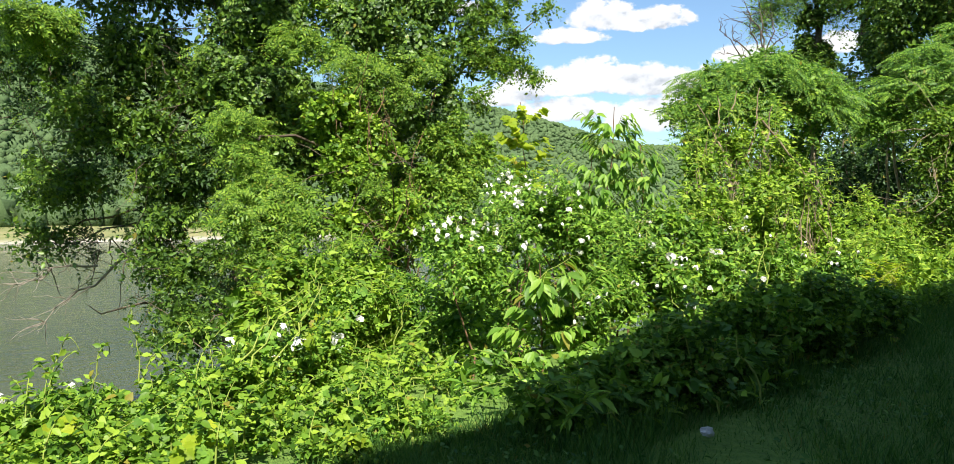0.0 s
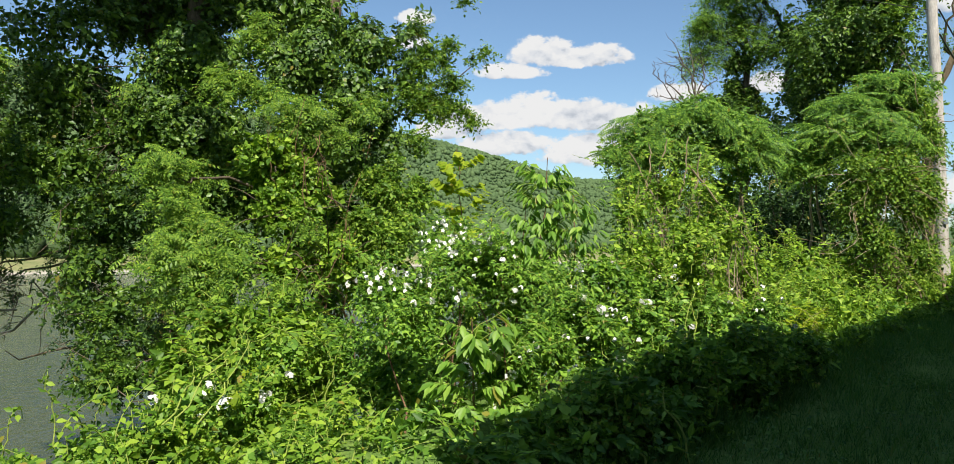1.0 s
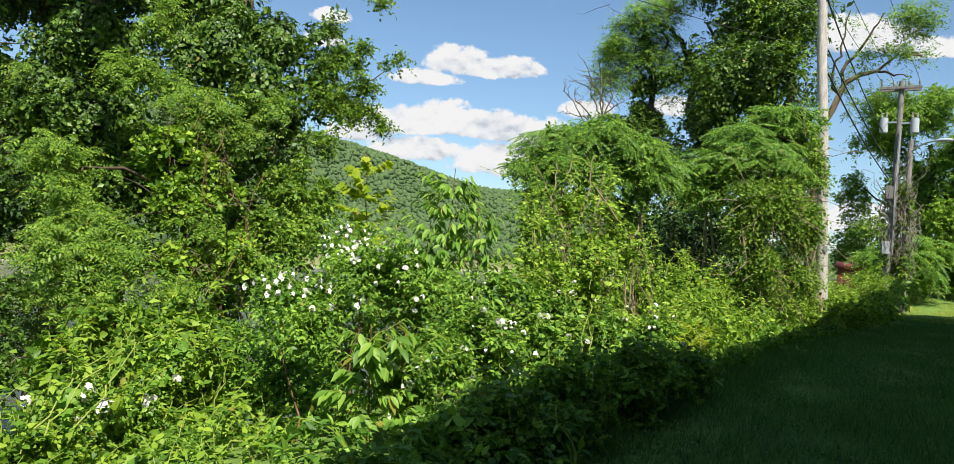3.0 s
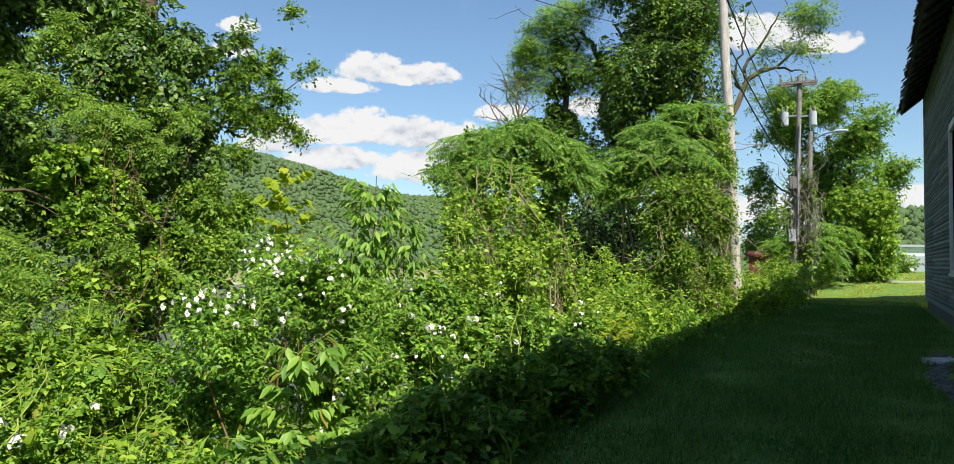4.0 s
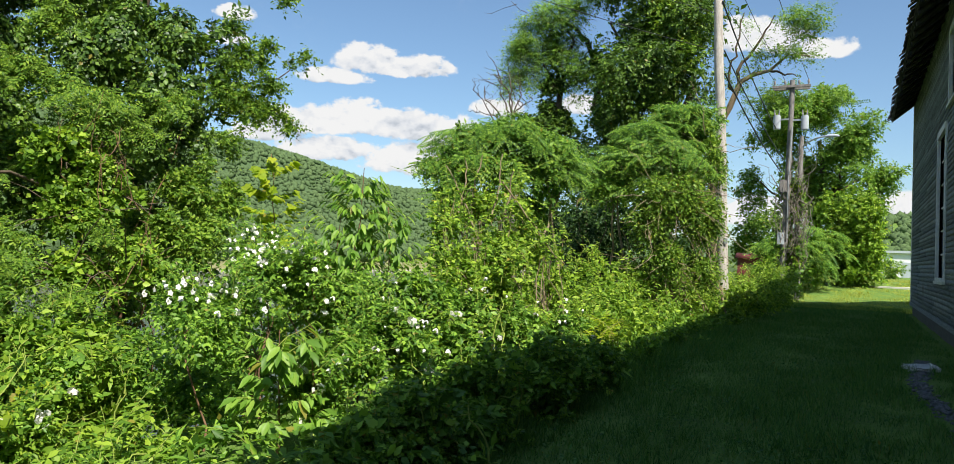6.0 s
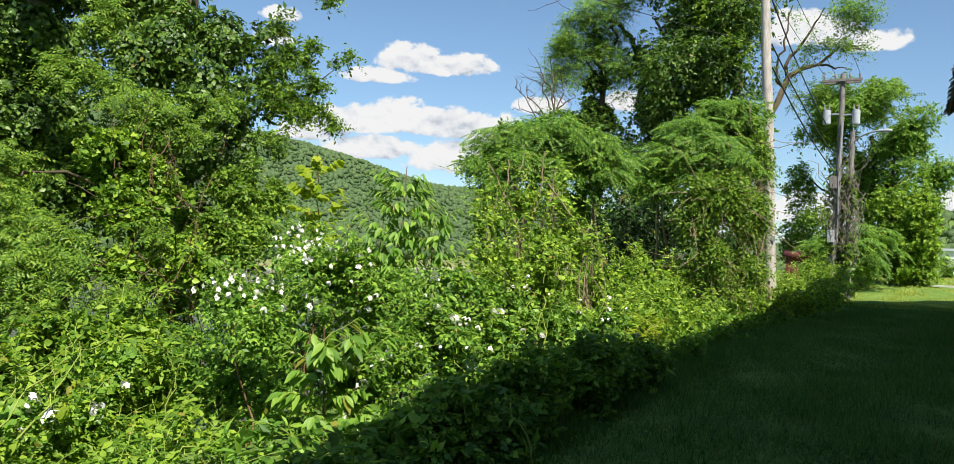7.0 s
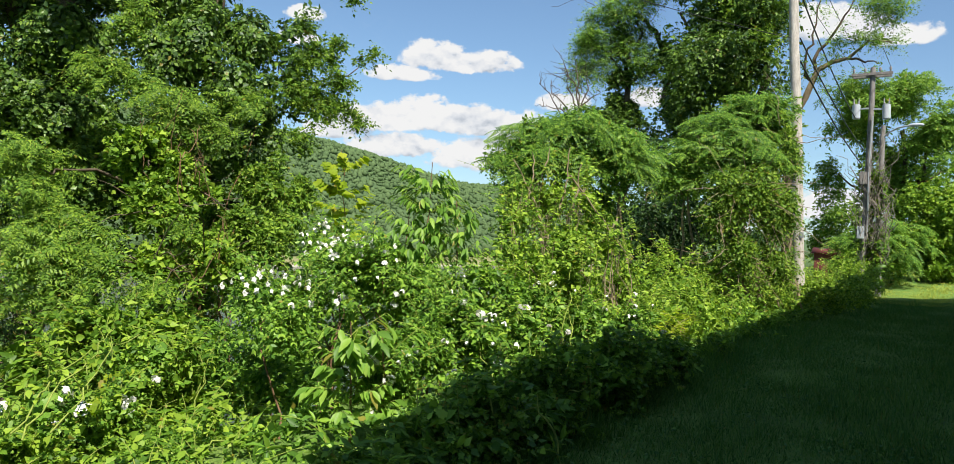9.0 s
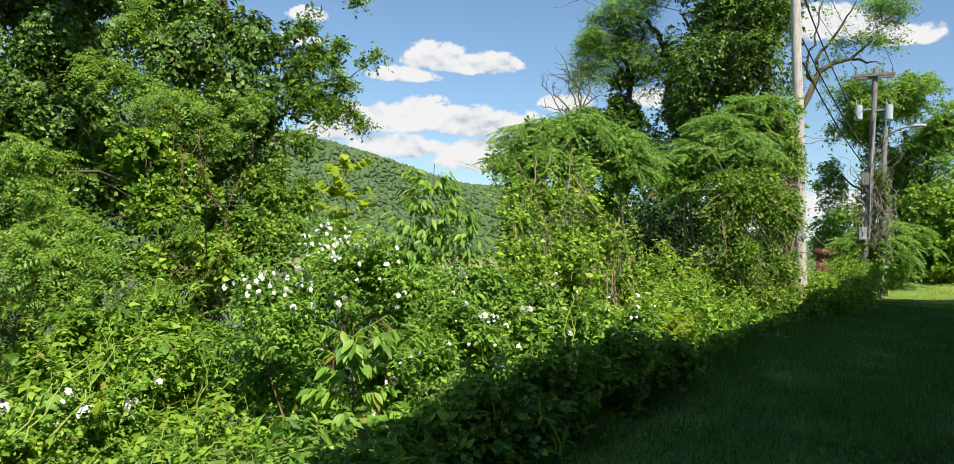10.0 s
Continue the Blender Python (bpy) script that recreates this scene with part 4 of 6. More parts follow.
THIN = [
    (-12.85, 4.63, 2.78, 0.89, 0.76), (-13.56, 4.08, 2.78, 0.66, 0.53), (-12.25, 5.32, 2.23, 0.86, 0.86), (-13.00, 4.50, 1.74, 1.02, 0.50),
    (-12.07, 5.23, 1.00, 0.85, 0.73), (-11.35, 5.37, 0.20, 0.70, 0.59), (-13.56, 4.09, 3.54, 0.92, 0.40), (-11.94, 5.96, 3.22, 0.74, 0.74),
    (-13.33, 4.17, 0.80, 0.65, 0.13), (-10.56, 5.16, -0.33, 0.55, 0.32), (-13.22, 3.82, 3.91, 0.78, 0.38),
    (-12.1, 5.7, 1.9, 0.8, 0.9), (-11.6, 5.9, 0.4, 0.7, 0.8), (-12.9, 4.9, 0.9, 0.7, 0.5), (-12.5, 5.2, 3.9, 0.8, 0.6),
]
big = thing("vine_covered_tree", (-11.4, 7.0, -2.7), "big tree smothered in climbing vines on the river bank", "tree")
limb("trunk", (-12.2, 6.4, -3.2), (-11.6, 7.0, 9.5), 0.28, 0.14, big, BARK, 0.05)
limb("trunk", (-10.6, 8.0, -2.6), (-10.2, 8.4, 9.0), 0.24, 0.10, big, BARK, 0.05)
limb("trunk", (-11.3, 7.3, -2.9), (-12.9, 5.9, 8.5), 0.20, 0.09, big, BARK, 0.06)
for a, b in (((-11.9, 6.8, 1.0), (-14.0, 4.2, 0.8)), ((-11.9, 6.8, 2.2), (-13.9, 4.2, 3.7)), ((-10.2, 8.4, 3.2), (-8.8, 10.4, 4.6)), ((-10.2, 8.4, 2.8), (-8.9, 10.1, 3.8)), ((-9.6, 9.2, 4.0), (-8.9, 10.2, 5.0)), ((-12.0, 6.4, -0.4), (-13.2, 4.7, -0.2)), ((-12.2, 6.4, 2.4), (-13.5, 3.9, 1.6)), ((-12.2, 6.4, 1.3), (-13.3, 4.0, 0.8)), ((-12.4, 6.0, 3.0), (-13.5, 4.0, 2.7)), ((-10.4, 7.6, 1.0), (-8.8, 5.2, 1.3)), ((-10.4, 7.6, 2.0), (-9.2, 5.2, 2.3)), ((-10.4, 7.8, 2.6), (-8.8, 6.9, 3.2))):
    limb("limb", a, b, 0.035, 0.008, big, BARK, 0.10, 0.06)
foliage("inner_foliage", CORE, 62000, 0.3, SMALL, 0.095, LEAF_IVY, big, "shaded inner leaves", up=0.25, face=0.7, seed=12, shell=0.6, holes=0.3)
foliage("vine_foliage", IVY, 66000, 0.22, leaf_broad(), 0.060, LEAF_IVY, big, "dark glossy vine leaves hanging in columns", up=0.2, face=1.0, wild=0.4, droop=0.9, rise=-0.1, holes=0.34, solid=0.8, seed=11, shell=0.6)
# unseen crown masses and limbs, added towards the sun to shade the ivy
foliage("upper_crown", [(-11.5, 3.3, 8.6, 2.0, 1.3), (-10.7, 4.5, 9.0, 1.6, 1.3), (-12.6, 5.0, 9.4, 2.0, 1.5), (-9.6, 4.9, 8.4, 1.1, 0.7), (-9.0, 6.2, 9.2, 0.9, 0.6), (-10.3, 3.6, 8.0, 1.2, 0.7), (-8.3, 4.2, 8.4, 0.9, 0.6)], 52000, 0.4, SMALL, 0.13, LEAF_IVY, big, "unseen leafy upper crown, added to shade the vines below", seed=19, holes=0.42)
for b in ((-11.5, 3.3, 8.9), (-10.7, 4.5, 9.2), (-9.6, 4.9, 8.4), (-8.4, 6.2, 8.9)):
    limb("limb", (-12.0, 6.6, 7.2), b, 0.06, 0.02, big, BARK)
foliage("curtain_foliage", CURTAIN + IVY[8:9] + IVY[10:12], 52000, 0.2, SMALL, 0.058, LEAF_LOCUST, big, "hanging curtain of small bright vine leaves", up=0.35, face=0.5, droop=0.7, rise=0.1, seed=17, shell=0.4, lumps=9, solid=0.6)
foliage("stemmy_foliage", STEMMY, 17000, 0.2, leaf_broad(), 0.062, LEAF_TANGLE, big, "loose yellow-green vine leaves over bare stems", up=0.5, seed=9, shell=0.4, holes=0.45, solid=0.5, wild=0.7)
foliage("branch_foliage", THIN, 52000, 0.30, SMALL, 0.078, LEAF_IVY, big, "thin sprays of dark leaves", seed=13, shell=0.2, holes=0.46, solid=0.6, up=0.2, sun=0.1, face=0.2)
# darker leaf colour stands in for shade on this side of the tree
foliage("drooping_foliage", THIN, 4200, 0.34, leaf_feather(3, 0.36, 0.24), 0.12, LEAF_PAINTED_SHADE, big, "drooping feathery sprays", seed=18, shell=0.3, holes=0.45, solid=0.5, droop=0.6)
foliage("feathery_foliage", SPRAY, 14500, 0.26, leaf_feather(4, 0.30, 0.22), 0.125, LEAF_LOCUST, big, "bright feathery compound leaves in layers", seed=14, up=0.45, wild=0.4, sun=0.9, face=0.4, shell=0.3, holes=0.32, rise=0.1, lumps=6, solid=0.75)
foliage("sprig_foliage", THIN + IVY[6:12], 2000, 0.3, leaf_feather(5, 0.27, 0.22), 0.13, LEAF_LOCUST, big, "stray feathery sprigs among the ivy", seed=10, up=0.4, sun=0.8, wild=0.4, shell=0.85, holes=0.48)
foliage("side_foliage", OVER, 19000, 0.2, SMALL, 0.05, LEAF_LOCUST, big, "small light leaves on an overhanging branch", seed=15, shell=0.15, holes=0.42, solid=0.5, lumps=9)
v, f = twigs(CORE[:4] + STEMMY * 2 + THIN * 2, 190, 0.9, 0.010, seed=16, up=-0.1)
tagged(part("bare_twig_tangle", mesh_from("bare_twig_tangle", v, f, BARK, True), big, "tangle of thin bare twigs"), kind="stuff")
runs = []
for i in range(34):
    a = np.array([-9.3, 7.9, -1.2]) + rng.normal(size=3) * (0.5, 0.4, 0.2) + (-0.5, 0.35, 0)
    runs.append((wander(a, a + (rng.normal() * 0.3, rng.normal() * 0.3, rng.uniform(1.6, 4.2)), 10, 0.12), taper(0.013, 0.006, 10)))
for c, k in (((-8.7, 6.4, 2.5), 9), ((-8.4, 6.75, 2.0), 12), ((-8.0, 6.6, 1.0), 12), ((-8.75, 8.5, 1.0), 6)):
    for i in range(k):
        a = np.array(c) + rng.normal(size=3) * (0.16, 0.22, 0.15)
        runs.append((wander(a, a + (rng.normal() * 0.2, rng.normal() * 0.2, rng.uniform(0.3, 0.8)), 8, 0.2), taper(0.007, 0.003, 8)))
v, f = tubes(runs, 5)
tagged(part("hanging_vine_wood", mesh_from("hanging_vine_wood", v, f, STEM_RED, True), big, "reddish-brown hanging vine stems"), kind="stuff")
# dead branch over the water
dead = thing("dead_branch", (-12.9, 4.9, 0.6), "bare grey dead branch reaching over the water", "branch")
runs = [(wander((-12.7, 5.2, 0.7), (-13.05, 3.75, -0.45), 9, 0.08), taper(0.026, 0.007)), (wander((-12.8, 4.7, 0.45), (-13.2, 3.5, 0.2), 9, 0.10), taper(0.018, 0.005))]
for i in range(34):
    t = rng.uniform(0.3, 1)
    a = runs[i % 2][0][min(8, int(t * 8))]
    runs.append((wander(a, a + rng.normal(size=3) * (0.2, 0.25, 0.22) + (0, -0.25, -0.05), 6, 0.14), taper(0.008, 0.003, 6)))
for q, run in enumerate(runs):
    v, f = tubes([run], 5)
    part("twig" if q else "branch", mesh_from("twig", v, f, BARK_DEAD, True), dead)

# right-hand wood: ivy-clad tree, locusts, sumac thicket, dead snag
BIGIVY = [
    (-6.63, 27.29, 8.27, 2.08, 2.28), (-7.96, 26.94, 6.93, 1.16, 1.26), (-6.01, 27.94, 10.16, 1.99, 1.47), (-5.50, 27.54, 5.53, 1.02, 2.66),
    (-8.07, 26.91, 4.06, 1.48, 1.90), (-7.6, 27.1, 5.6, 1.2, 1.2), (-9.2, 27.2, 5.2, 1.1, 1.2), (-8.84, 28.24, 8.91, 0.49, 1.34), (-7.37, 28.14, 12.48, 2.59, 1.51),
]
ivy_tree = thing("ivy_clad_tree", (-6.5, 27.8, -0.5), "tall tree clad to the top in dark ivy", "tree")
limb("trunk", (-6.6, 27.8, -0.6), (-6.2, 28.2, 13.0), 0.38, 0.18, ivy_tree, BARK, 0.04)
limb("limb", (-6.4, 28.0, 5.0), (-8.6, 28.2, 10.5), 0.16, 0.05, ivy_tree, BARK)
limb("limb", (-6.4, 28.0, 4.0), (-5.2, 27.6, 12.0), 0.16, 0.05, ivy_tree, BARK)
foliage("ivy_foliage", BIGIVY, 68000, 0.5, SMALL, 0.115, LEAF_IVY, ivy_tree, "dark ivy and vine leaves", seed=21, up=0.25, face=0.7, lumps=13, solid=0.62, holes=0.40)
# outer layer in a lighter leaf colour, painting sunlit patches over the ivy
foliage("sunlit_foliage", BIGIVY, 46000, 0.5, SMALL, 0.11, LEAF_LOCUST, ivy_tree, "outer leaves in a brighter colour that paints in sunlight", seed=20, up=0.4, sun=0.7, holes=0.50, shell=0.85, lumps=13, solid=0.62)
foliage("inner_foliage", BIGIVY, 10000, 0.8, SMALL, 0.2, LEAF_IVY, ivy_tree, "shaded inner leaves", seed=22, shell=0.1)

LOCUST = [
    (-11.32, 27.82, 10.04, 1.32, 1.18), (-10.70, 28.06, 10.97, 1.56, 0.81), (-11.61, 27.70, 8.64, 0.91, 0.42), (-10.39, 28.18, 8.82, 1.13, 0.53),
    (-10.1, 28.3, 9.7, 0.6, 0.45), (-12.08, 27.50, 8.50, 0.51, 0.26), (-11.04, 27.93, 9.29, 1.03, 0.58), (-11.63, 27.69, 10.70, 0.70, 0.54),
    (-9.98, 28.32, 7.98, 0.51, 0.26),
    (-12.1, 27.5, 9.6, 0.71, 0.44), (-12.3, 27.4, 8.0, 0.47, 0.22), (-11.9, 27.6, 11.4, 0.83, 0.44),
    (-11.9, 27.6, 9.9, 0.6, 0.35), (-10.0, 28.3, 8.7, 0.7, 0.3), (-12.3, 27.4, 8.6, 0.4, 0.2),
]
LOCIVY = [
    (-10.68, 28.07, 7.15, 0.81, 0.99), (-10.79, 28.03, 8.08, 0.44, 0.71), (-11.00, 27.95, 6.50, 1.10, 0.60),
]
LIMB = [
    (-2.26, 28.92, 9.91, 0.94, 0.52), (-2.64, 28.89, 9.08, 0.84, 0.37), (-1.85, 28.95, 8.89, 0.61, 0.28), (-3.50, 28.80, 9.20, 0.61, 0.70),
    (-3.89, 28.75, 10.07, 0.47, 0.61), (-3.07, 28.85, 8.42, 0.56, 0.21), (-1.91, 28.95, 10.24, 0.94, 0.33), (-3.89, 28.76, 8.22, 0.32, 0.56),
]
locust = thing("locust_tree", (-10.6, 28.2, -1.5), "tall airy locust tree with an ivy-wrapped trunk", "tree")
limb("trunk", (-10.7, 28.2, -2.2), (-10.5, 28.2, 8.2), 0.2, 0.11, locust, BARK, 0.02)
for b, k in (((-11.1, 28.0, 10.8), 0.09), ((-10.3, 28.3, 11.6), 0.09), ((-11.6, 27.8, 9.9), 0.06), ((-9.8, 28.4, 9.9), 0.06), ((-11.75, 27.7, 8.6), 0.045), ((-10.9, 28.1, 12.2), 0.07), ((-9.75, 28.5, 8.7), 0.04)):
    limb("limb", (-10.5, 28.2, 8.0), (b[0] + 0.3, b[1], b[2]), k, 0.015, locust, BARK, 0.14)
limb("limb", (-8.9, 28.4, 6.5), (-9.6, 28.5, 10.0), 0.14, 0.09, locust, BARK)
limb("limb", (-9.6, 28.5, 10.0), (-11.2, 28.2, 11.3), 0.09, 0.03, locust, BARK)
foliage("feathery_foliage", LOCUST, 54000, 0.46, SMALL, 0.07, LEAF_FRESH, locust, "light feathery leaves in open tufts", seed=23, up=0.5, sun=0.9, wild=0.45, shell=0.1, holes=0.54, solid=0.28, lumps=12)
foliage("ivy_foliage", LOCIVY, 24000, 0.3, SMALL, 0.12, LEAF_IVY, locust, "dark ivy on the trunk", seed=24)
v, f = twigs(LOCUST, 60, 1.3, 0.014, seed=25, up=0.2)
tagged(part("fine_twigs", mesh_from("twig", v, f, BARK, True), locust, "fine dark twigs"), kind="stuff")

limb_tree = thing("crooked_locust", (-5.0, 29.3, -0.5), "locust tree with a crooked limb of sparse leaves", "tree")
limb("trunk", (-5.0, 29.3, -0.6), (-4.8, 29.0, 6.6), 0.22, 0.16, limb_tree, BARK, 0.03)
v, f = tubes([([(-4.8, 29.0, 6.4), (-4.3, 28.8, 7.2), (-3.95, 28.8, 8.1), (-3.5, 28.85, 8.35), (-3.0, 28.9, 8.45), (-2.4, 29.0, 9.0), (-1.7, 29.0, 8.9)], [0.13, 0.115, 0.10, 0.08, 0.06, 0.04, 0.025])], 8)
part("limb", mesh_from("limb", v, f, BARK_PALE, True), limb_tree, "pale crooked limb")
limb("limb", (-4.0, 28.8, 8.1), (-2.9, 29.0, 10.4), 0.07, 0.02, limb_tree, BARK)
limb("limb", (-4.1, 28.8, 7.7), (-3.9, 28.9, 10.6), 0.06, 0.02, limb_tree, BARK)
limb("limb", (-3.0, 28.9, 8.45), (-2.1, 29.0, 8.2), 0.05, 0.015, limb_tree, BARK)
foliage("feathery_foliage", LIMB, 13000, 0.42, SMALL, 0.066, LEAF_FRESH, limb_tree, "fine feathery leaves in loose tufts", seed=26, up=0.6, sun=0.6, wild=0.5, shell=0.1, holes=0.5, solid=0.3, lumps=9)
HEAVEN = [
    (-8.20, 15.62, 4.24, 0.55, 0.33), (-7.46, 16.20, 4.37, 0.81, 0.37), (-6.82, 16.91, 4.10, 0.74, 0.40), (-8.52, 14.99, 3.51, 0.46, 0.16),
    (-7.93, 15.42, 3.59, 0.62, 0.33), (-7.26, 16.07, 3.57, 0.64, 0.36), (-6.48, 17.26, 3.51, 0.63, 0.40), (-6.5, 18.0, 3.8, 0.5, 0.4),
    (-8.00, 15.04, 2.78, 0.32, 0.45),
]
SUMAC = [
    (-4.98, 20.42, 4.72, 0.96, 0.56), (-4.57, 21.03, 5.37, 0.75, 0.48), (-4.07, 21.64, 5.12, 0.63, 0.76), (-5.43, 19.90, 4.05, 0.74, 0.58),
    (-5.90, 19.56, 3.40, 0.51, 0.42), (-4.42, 20.35, 4.07, 0.85, 0.56),
]
DRAPE = [
    (-3.96, 19.63, 3.27, 0.69, 0.85), (-4.60, 19.28, 3.30, 0.68, 0.56), (-3.51, 20.12, 2.71, 0.38, 1.12), (-4.7, 19.1, 2.5, 0.4, 0.5),
    (-3.56, 20.72, 4.43, 0.33, 0.99), (-4.2, 19.4, 1.7, 0.8, 0.6), (-3.6, 20.0, 1.5, 0.6, 0.6),
]
FROND = leaf_feather(8, 0.17, 0.22, 0.38)
heaven = thing("tree_of_heaven", (-7.4, 16.4, -0.8), "young tree of heaven with wheels of long feathery leaves", "tree")
rosettes("frond_foliage", HEAVEN, 270, FROND, 0.44, LEAF_SUMAC, heaven, 27, "long drooping compound leaves")
foliage("inner_foliage", HEAVEN + [(-8.34, 17.12, 2.72, 0.74, 0.50), (-7.46, 18.05, 2.71, 0.76, 0.52)], 17000, 0.36, SMALL, 0.09, LEAF_SUMAC, heaven, "shaded inner leaves", seed=28, shell=0.2, holes=0.4, solid=0.7)
foliage("draping_foliage", HEAVEN[4:6] + HEAVEN[8:9], 9000, 0.3, SMALL, 0.08, LEAF_TANGLE, heaven, "light vine leaves draped over the crown", seed=37, face=0.5, holes=0.45, shell=0.8)
for x, y, z, hw, hh in HEAVEN:
    limb("stem", (-7.4 + rng.normal() * 0.5, 16.8 + rng.normal() * 0.4, -0.9), (x, y, z), 0.045, 0.015, heaven, BARK_PALE, 0.06)
sumac = thing("sumac_thicket", (-4.8, 20.5, -0.4), "sumac thicket with feathery leaves under a drape of vines", "thicket")
rosettes("frond_foliage", SUMAC, 240, FROND, 0.45, LEAF_SUMAC, sumac, 127, "long drooping compound leaves")
foliage("inner_foliage", SUMAC, 17000, 0.36, SMALL, 0.09, LEAF_SUMAC, sumac, "shaded inner leaves", seed=128, shell=0.2, holes=0.4, solid=0.7)
foliage("draping_foliage", DRAPE, 38000, 0.32, SMALL, 0.07, LEAF_LOCUST, sumac, "grey-green vine leaves draped over the thicket", seed=36, face=0.5, holes=0.40, shell=0.6, droop=0.9, rise=0.0, solid=0.7)
v, f = twigs(DRAPE, 150, 1.3, 0.011, seed=38, up=-0.6)
tagged(part("hanging_vine_wood", mesh_from("hanging_vine_wood", v, f, BARK_PALE, True), sumac, "pale hanging vine stems"), kind="stuff")
for x, y, z, hw, hh in SUMAC:
    limb("stem", (x + rng.normal() * 0.5, y + 0.5, float(ground_z(x, y)) - 0.1), (x, y, z), 0.05, 0.02, sumac, BARK_PALE, 0.08)
UNDER = [
    (-8.85, 25.54, 2.58, 1.47, 1.05), (-7.06, 25.05, 2.29, 1.42, 1.01), (-8.92, 23.39, 3.06, 0.78, 0.78), (-5.03, 23.49, 2.01, 1.12, 0.56),
    (-7.56, 22.2, 2.78, 0.90, 0.9), (-6.57, 22.8, 2.83, 0.92, 1.0), (-5.30, 22.6, 2.32, 0.90, 0.8), (-7.92, 24.2, 4.6, 1.0, 1.0), (-8.3, 19.5, 2.2, 0.8, 0.8),
]
# the gloom under the thicket comes mostly from the dark leaf colour
under = thing("shaded_understorey", (-7.0, 24.5, -0.5), "undergrowth beneath the thicket, shade painted into its dark leaves", "undergrowth")
foliage("foliage", UNDER, 24000, 0.35, SMALL, 0.12, LEAF_PAINTED_SHADE, under, seed=29, skirt=True)
for x, y, z, hw, hh in UNDER:
    limb("stem", (x + 0.3 * rng.normal(), y - 0.4, float(ground_z(x, y)) - 0.1), (x + 0.4 * rng.normal(), y - 0.2, z + 0.6 * hh), 0.035, 0.012, under, BARK, 0.08)
for a, b in (((-5.0, 21.0, 0.3), (-6.2, 20.6, 3.0)), ((-4.5, 21.2, 0.4), (-5.1, 20.8, 2.7)), ((-3.75, 21.6, 0.3), (-4.6, 21.4, 2.4)), ((-5.6, 20.8, 0.5), (-7.0, 20.0, 2.2))):
    limb("bare_stem", a, b, 0.02, 0.007, sumac, BARK_PALE, 0.05, 0.03)

snag = thing("dead_tree", (-10.9, 24.9, -1.5), "bare dead tree with twisted dark branches", "tree")
limb("trunk", (-10.9, 24.9, -1.8), (-11.0, 24.8, 6.6), 0.13, 0.07, snag, BARK_DEAD, 0.03)
for s, m, e in (((0.0, 5.9), (-0.9, 6.75), (-1.4, 7.35)), ((-0.3, 6.3), (-0.95, 7.0), (-1.0, 7.5)), ((0.0, 6.4), (-0.4, 7.6), (-0.68, 8.35)), ((0.0, 6.5), (-0.1, 7.6), (-0.2, 8.45)),
                ((-0.1, 6.6), (-0.45, 7.2), (-0.5, 7.9)), ((0.0, 6.4), (0.25, 7.1), (0.2, 7.8)), ((-0.1, 6.2), (-0.7, 6.5), (-1.25, 6.55)), ((0.0, 6.5), (0.4, 6.9), (0.7, 7.1))):
    s, m, e = [np.array([-11.0 + 0.9 * u, 24.8 + 0.45 * u, z]) for u, z in (s, m, e)]
    line = np.concatenate([wander(s, m, 6, 0.12), wander(m, e, 7, 0.14)[1:]])
    runs = [(line, taper(0.030, 0.008, 12))]
    for q in range(5):
        a = line[rng.integers(3, 12)]
        runs.append((wander(a, a + rng.normal(size=3) * (0.22, 0.15, 0.2) + (-0.05, 0, 0.2), 6, 0.25), taper(0.013, 0.005, 6)))
    v, f = tubes(runs, 5)
    part("branch", mesh_from("branch", v, f, BARK, True), snag)

FAR, FARLOW, FARDARK = [
    (-3.28, 51.90, 11.23, 3.58, 1.70), (-0.87, 51.99, 9.39, 2.40, 2.22), (0.43, 51.00, 6.45, 1.61, 1.79), (-6.11, 52.65, 6.43, 1.37, 2.74),
    (-2.31, 52.95, 6.34, 2.48, 3.43), (-4.80, 52.78, 9.93, 1.75, 1.94), (1.40, 50.98, 7.13, 0.89, 0.89),
], [
    (0.02, 47.00, 4.08, 1.72, 2.32), (-1.44, 46.98, 4.78, 1.18, 1.34), (-0.09, 47.00, 2.09, 1.82, 1.00),
], [
    (2.28, 69.96, 1.86, 1.46, 0.68), (0.92, 65.99, 2.02, 1.02, 0.55), (-2.67, 43.92, 2.52, 1.75, 1.34), (-6.86, 55.58, 3.38, 1.45, 2.07),
    (-4.47, 43.77, 2.03, 0.97, 0.81), (-4.77, 49.84, 4.16, 1.05, 1.40),
]
far_tree = thing("round_headed_tree", (-2.4, 52.6, 0.9), "broad leafy tree behind the transformer pole", "tree")
limb("trunk", (-2.3, 52.8, -0.3), (-2.4, 52.6, 9.5), 0.3, 0.12, far_tree, BARK, 0.04)
for b in ((-5.8, 52.6, 7.0), (0.6, 51.4, 8.0), (-3.8, 52.0, 11.0), (-0.9, 52.0, 10.0)):
    limb("limb", (-2.35, 52.7, 4.5), b, 0.14, 0.04, far_tree, BARK)
foliage("crown", FAR, 78000, 0.6, SMALL, 0.165, LEAF_FAR, far_tree, "mid-green leaves in loose tufts", seed=31, shell=0.3, holes=0.42, solid=0.65, lumps=10, sun=0.5)
foliage("feathery_foliage", FAR[:2] + FAR[5:6], 4200, 0.7, leaf_feather(4, 0.31, 0.21), 0.34, LEAF_LOCUST, far_tree, "feathery upper leaves", seed=32, shell=0.4)
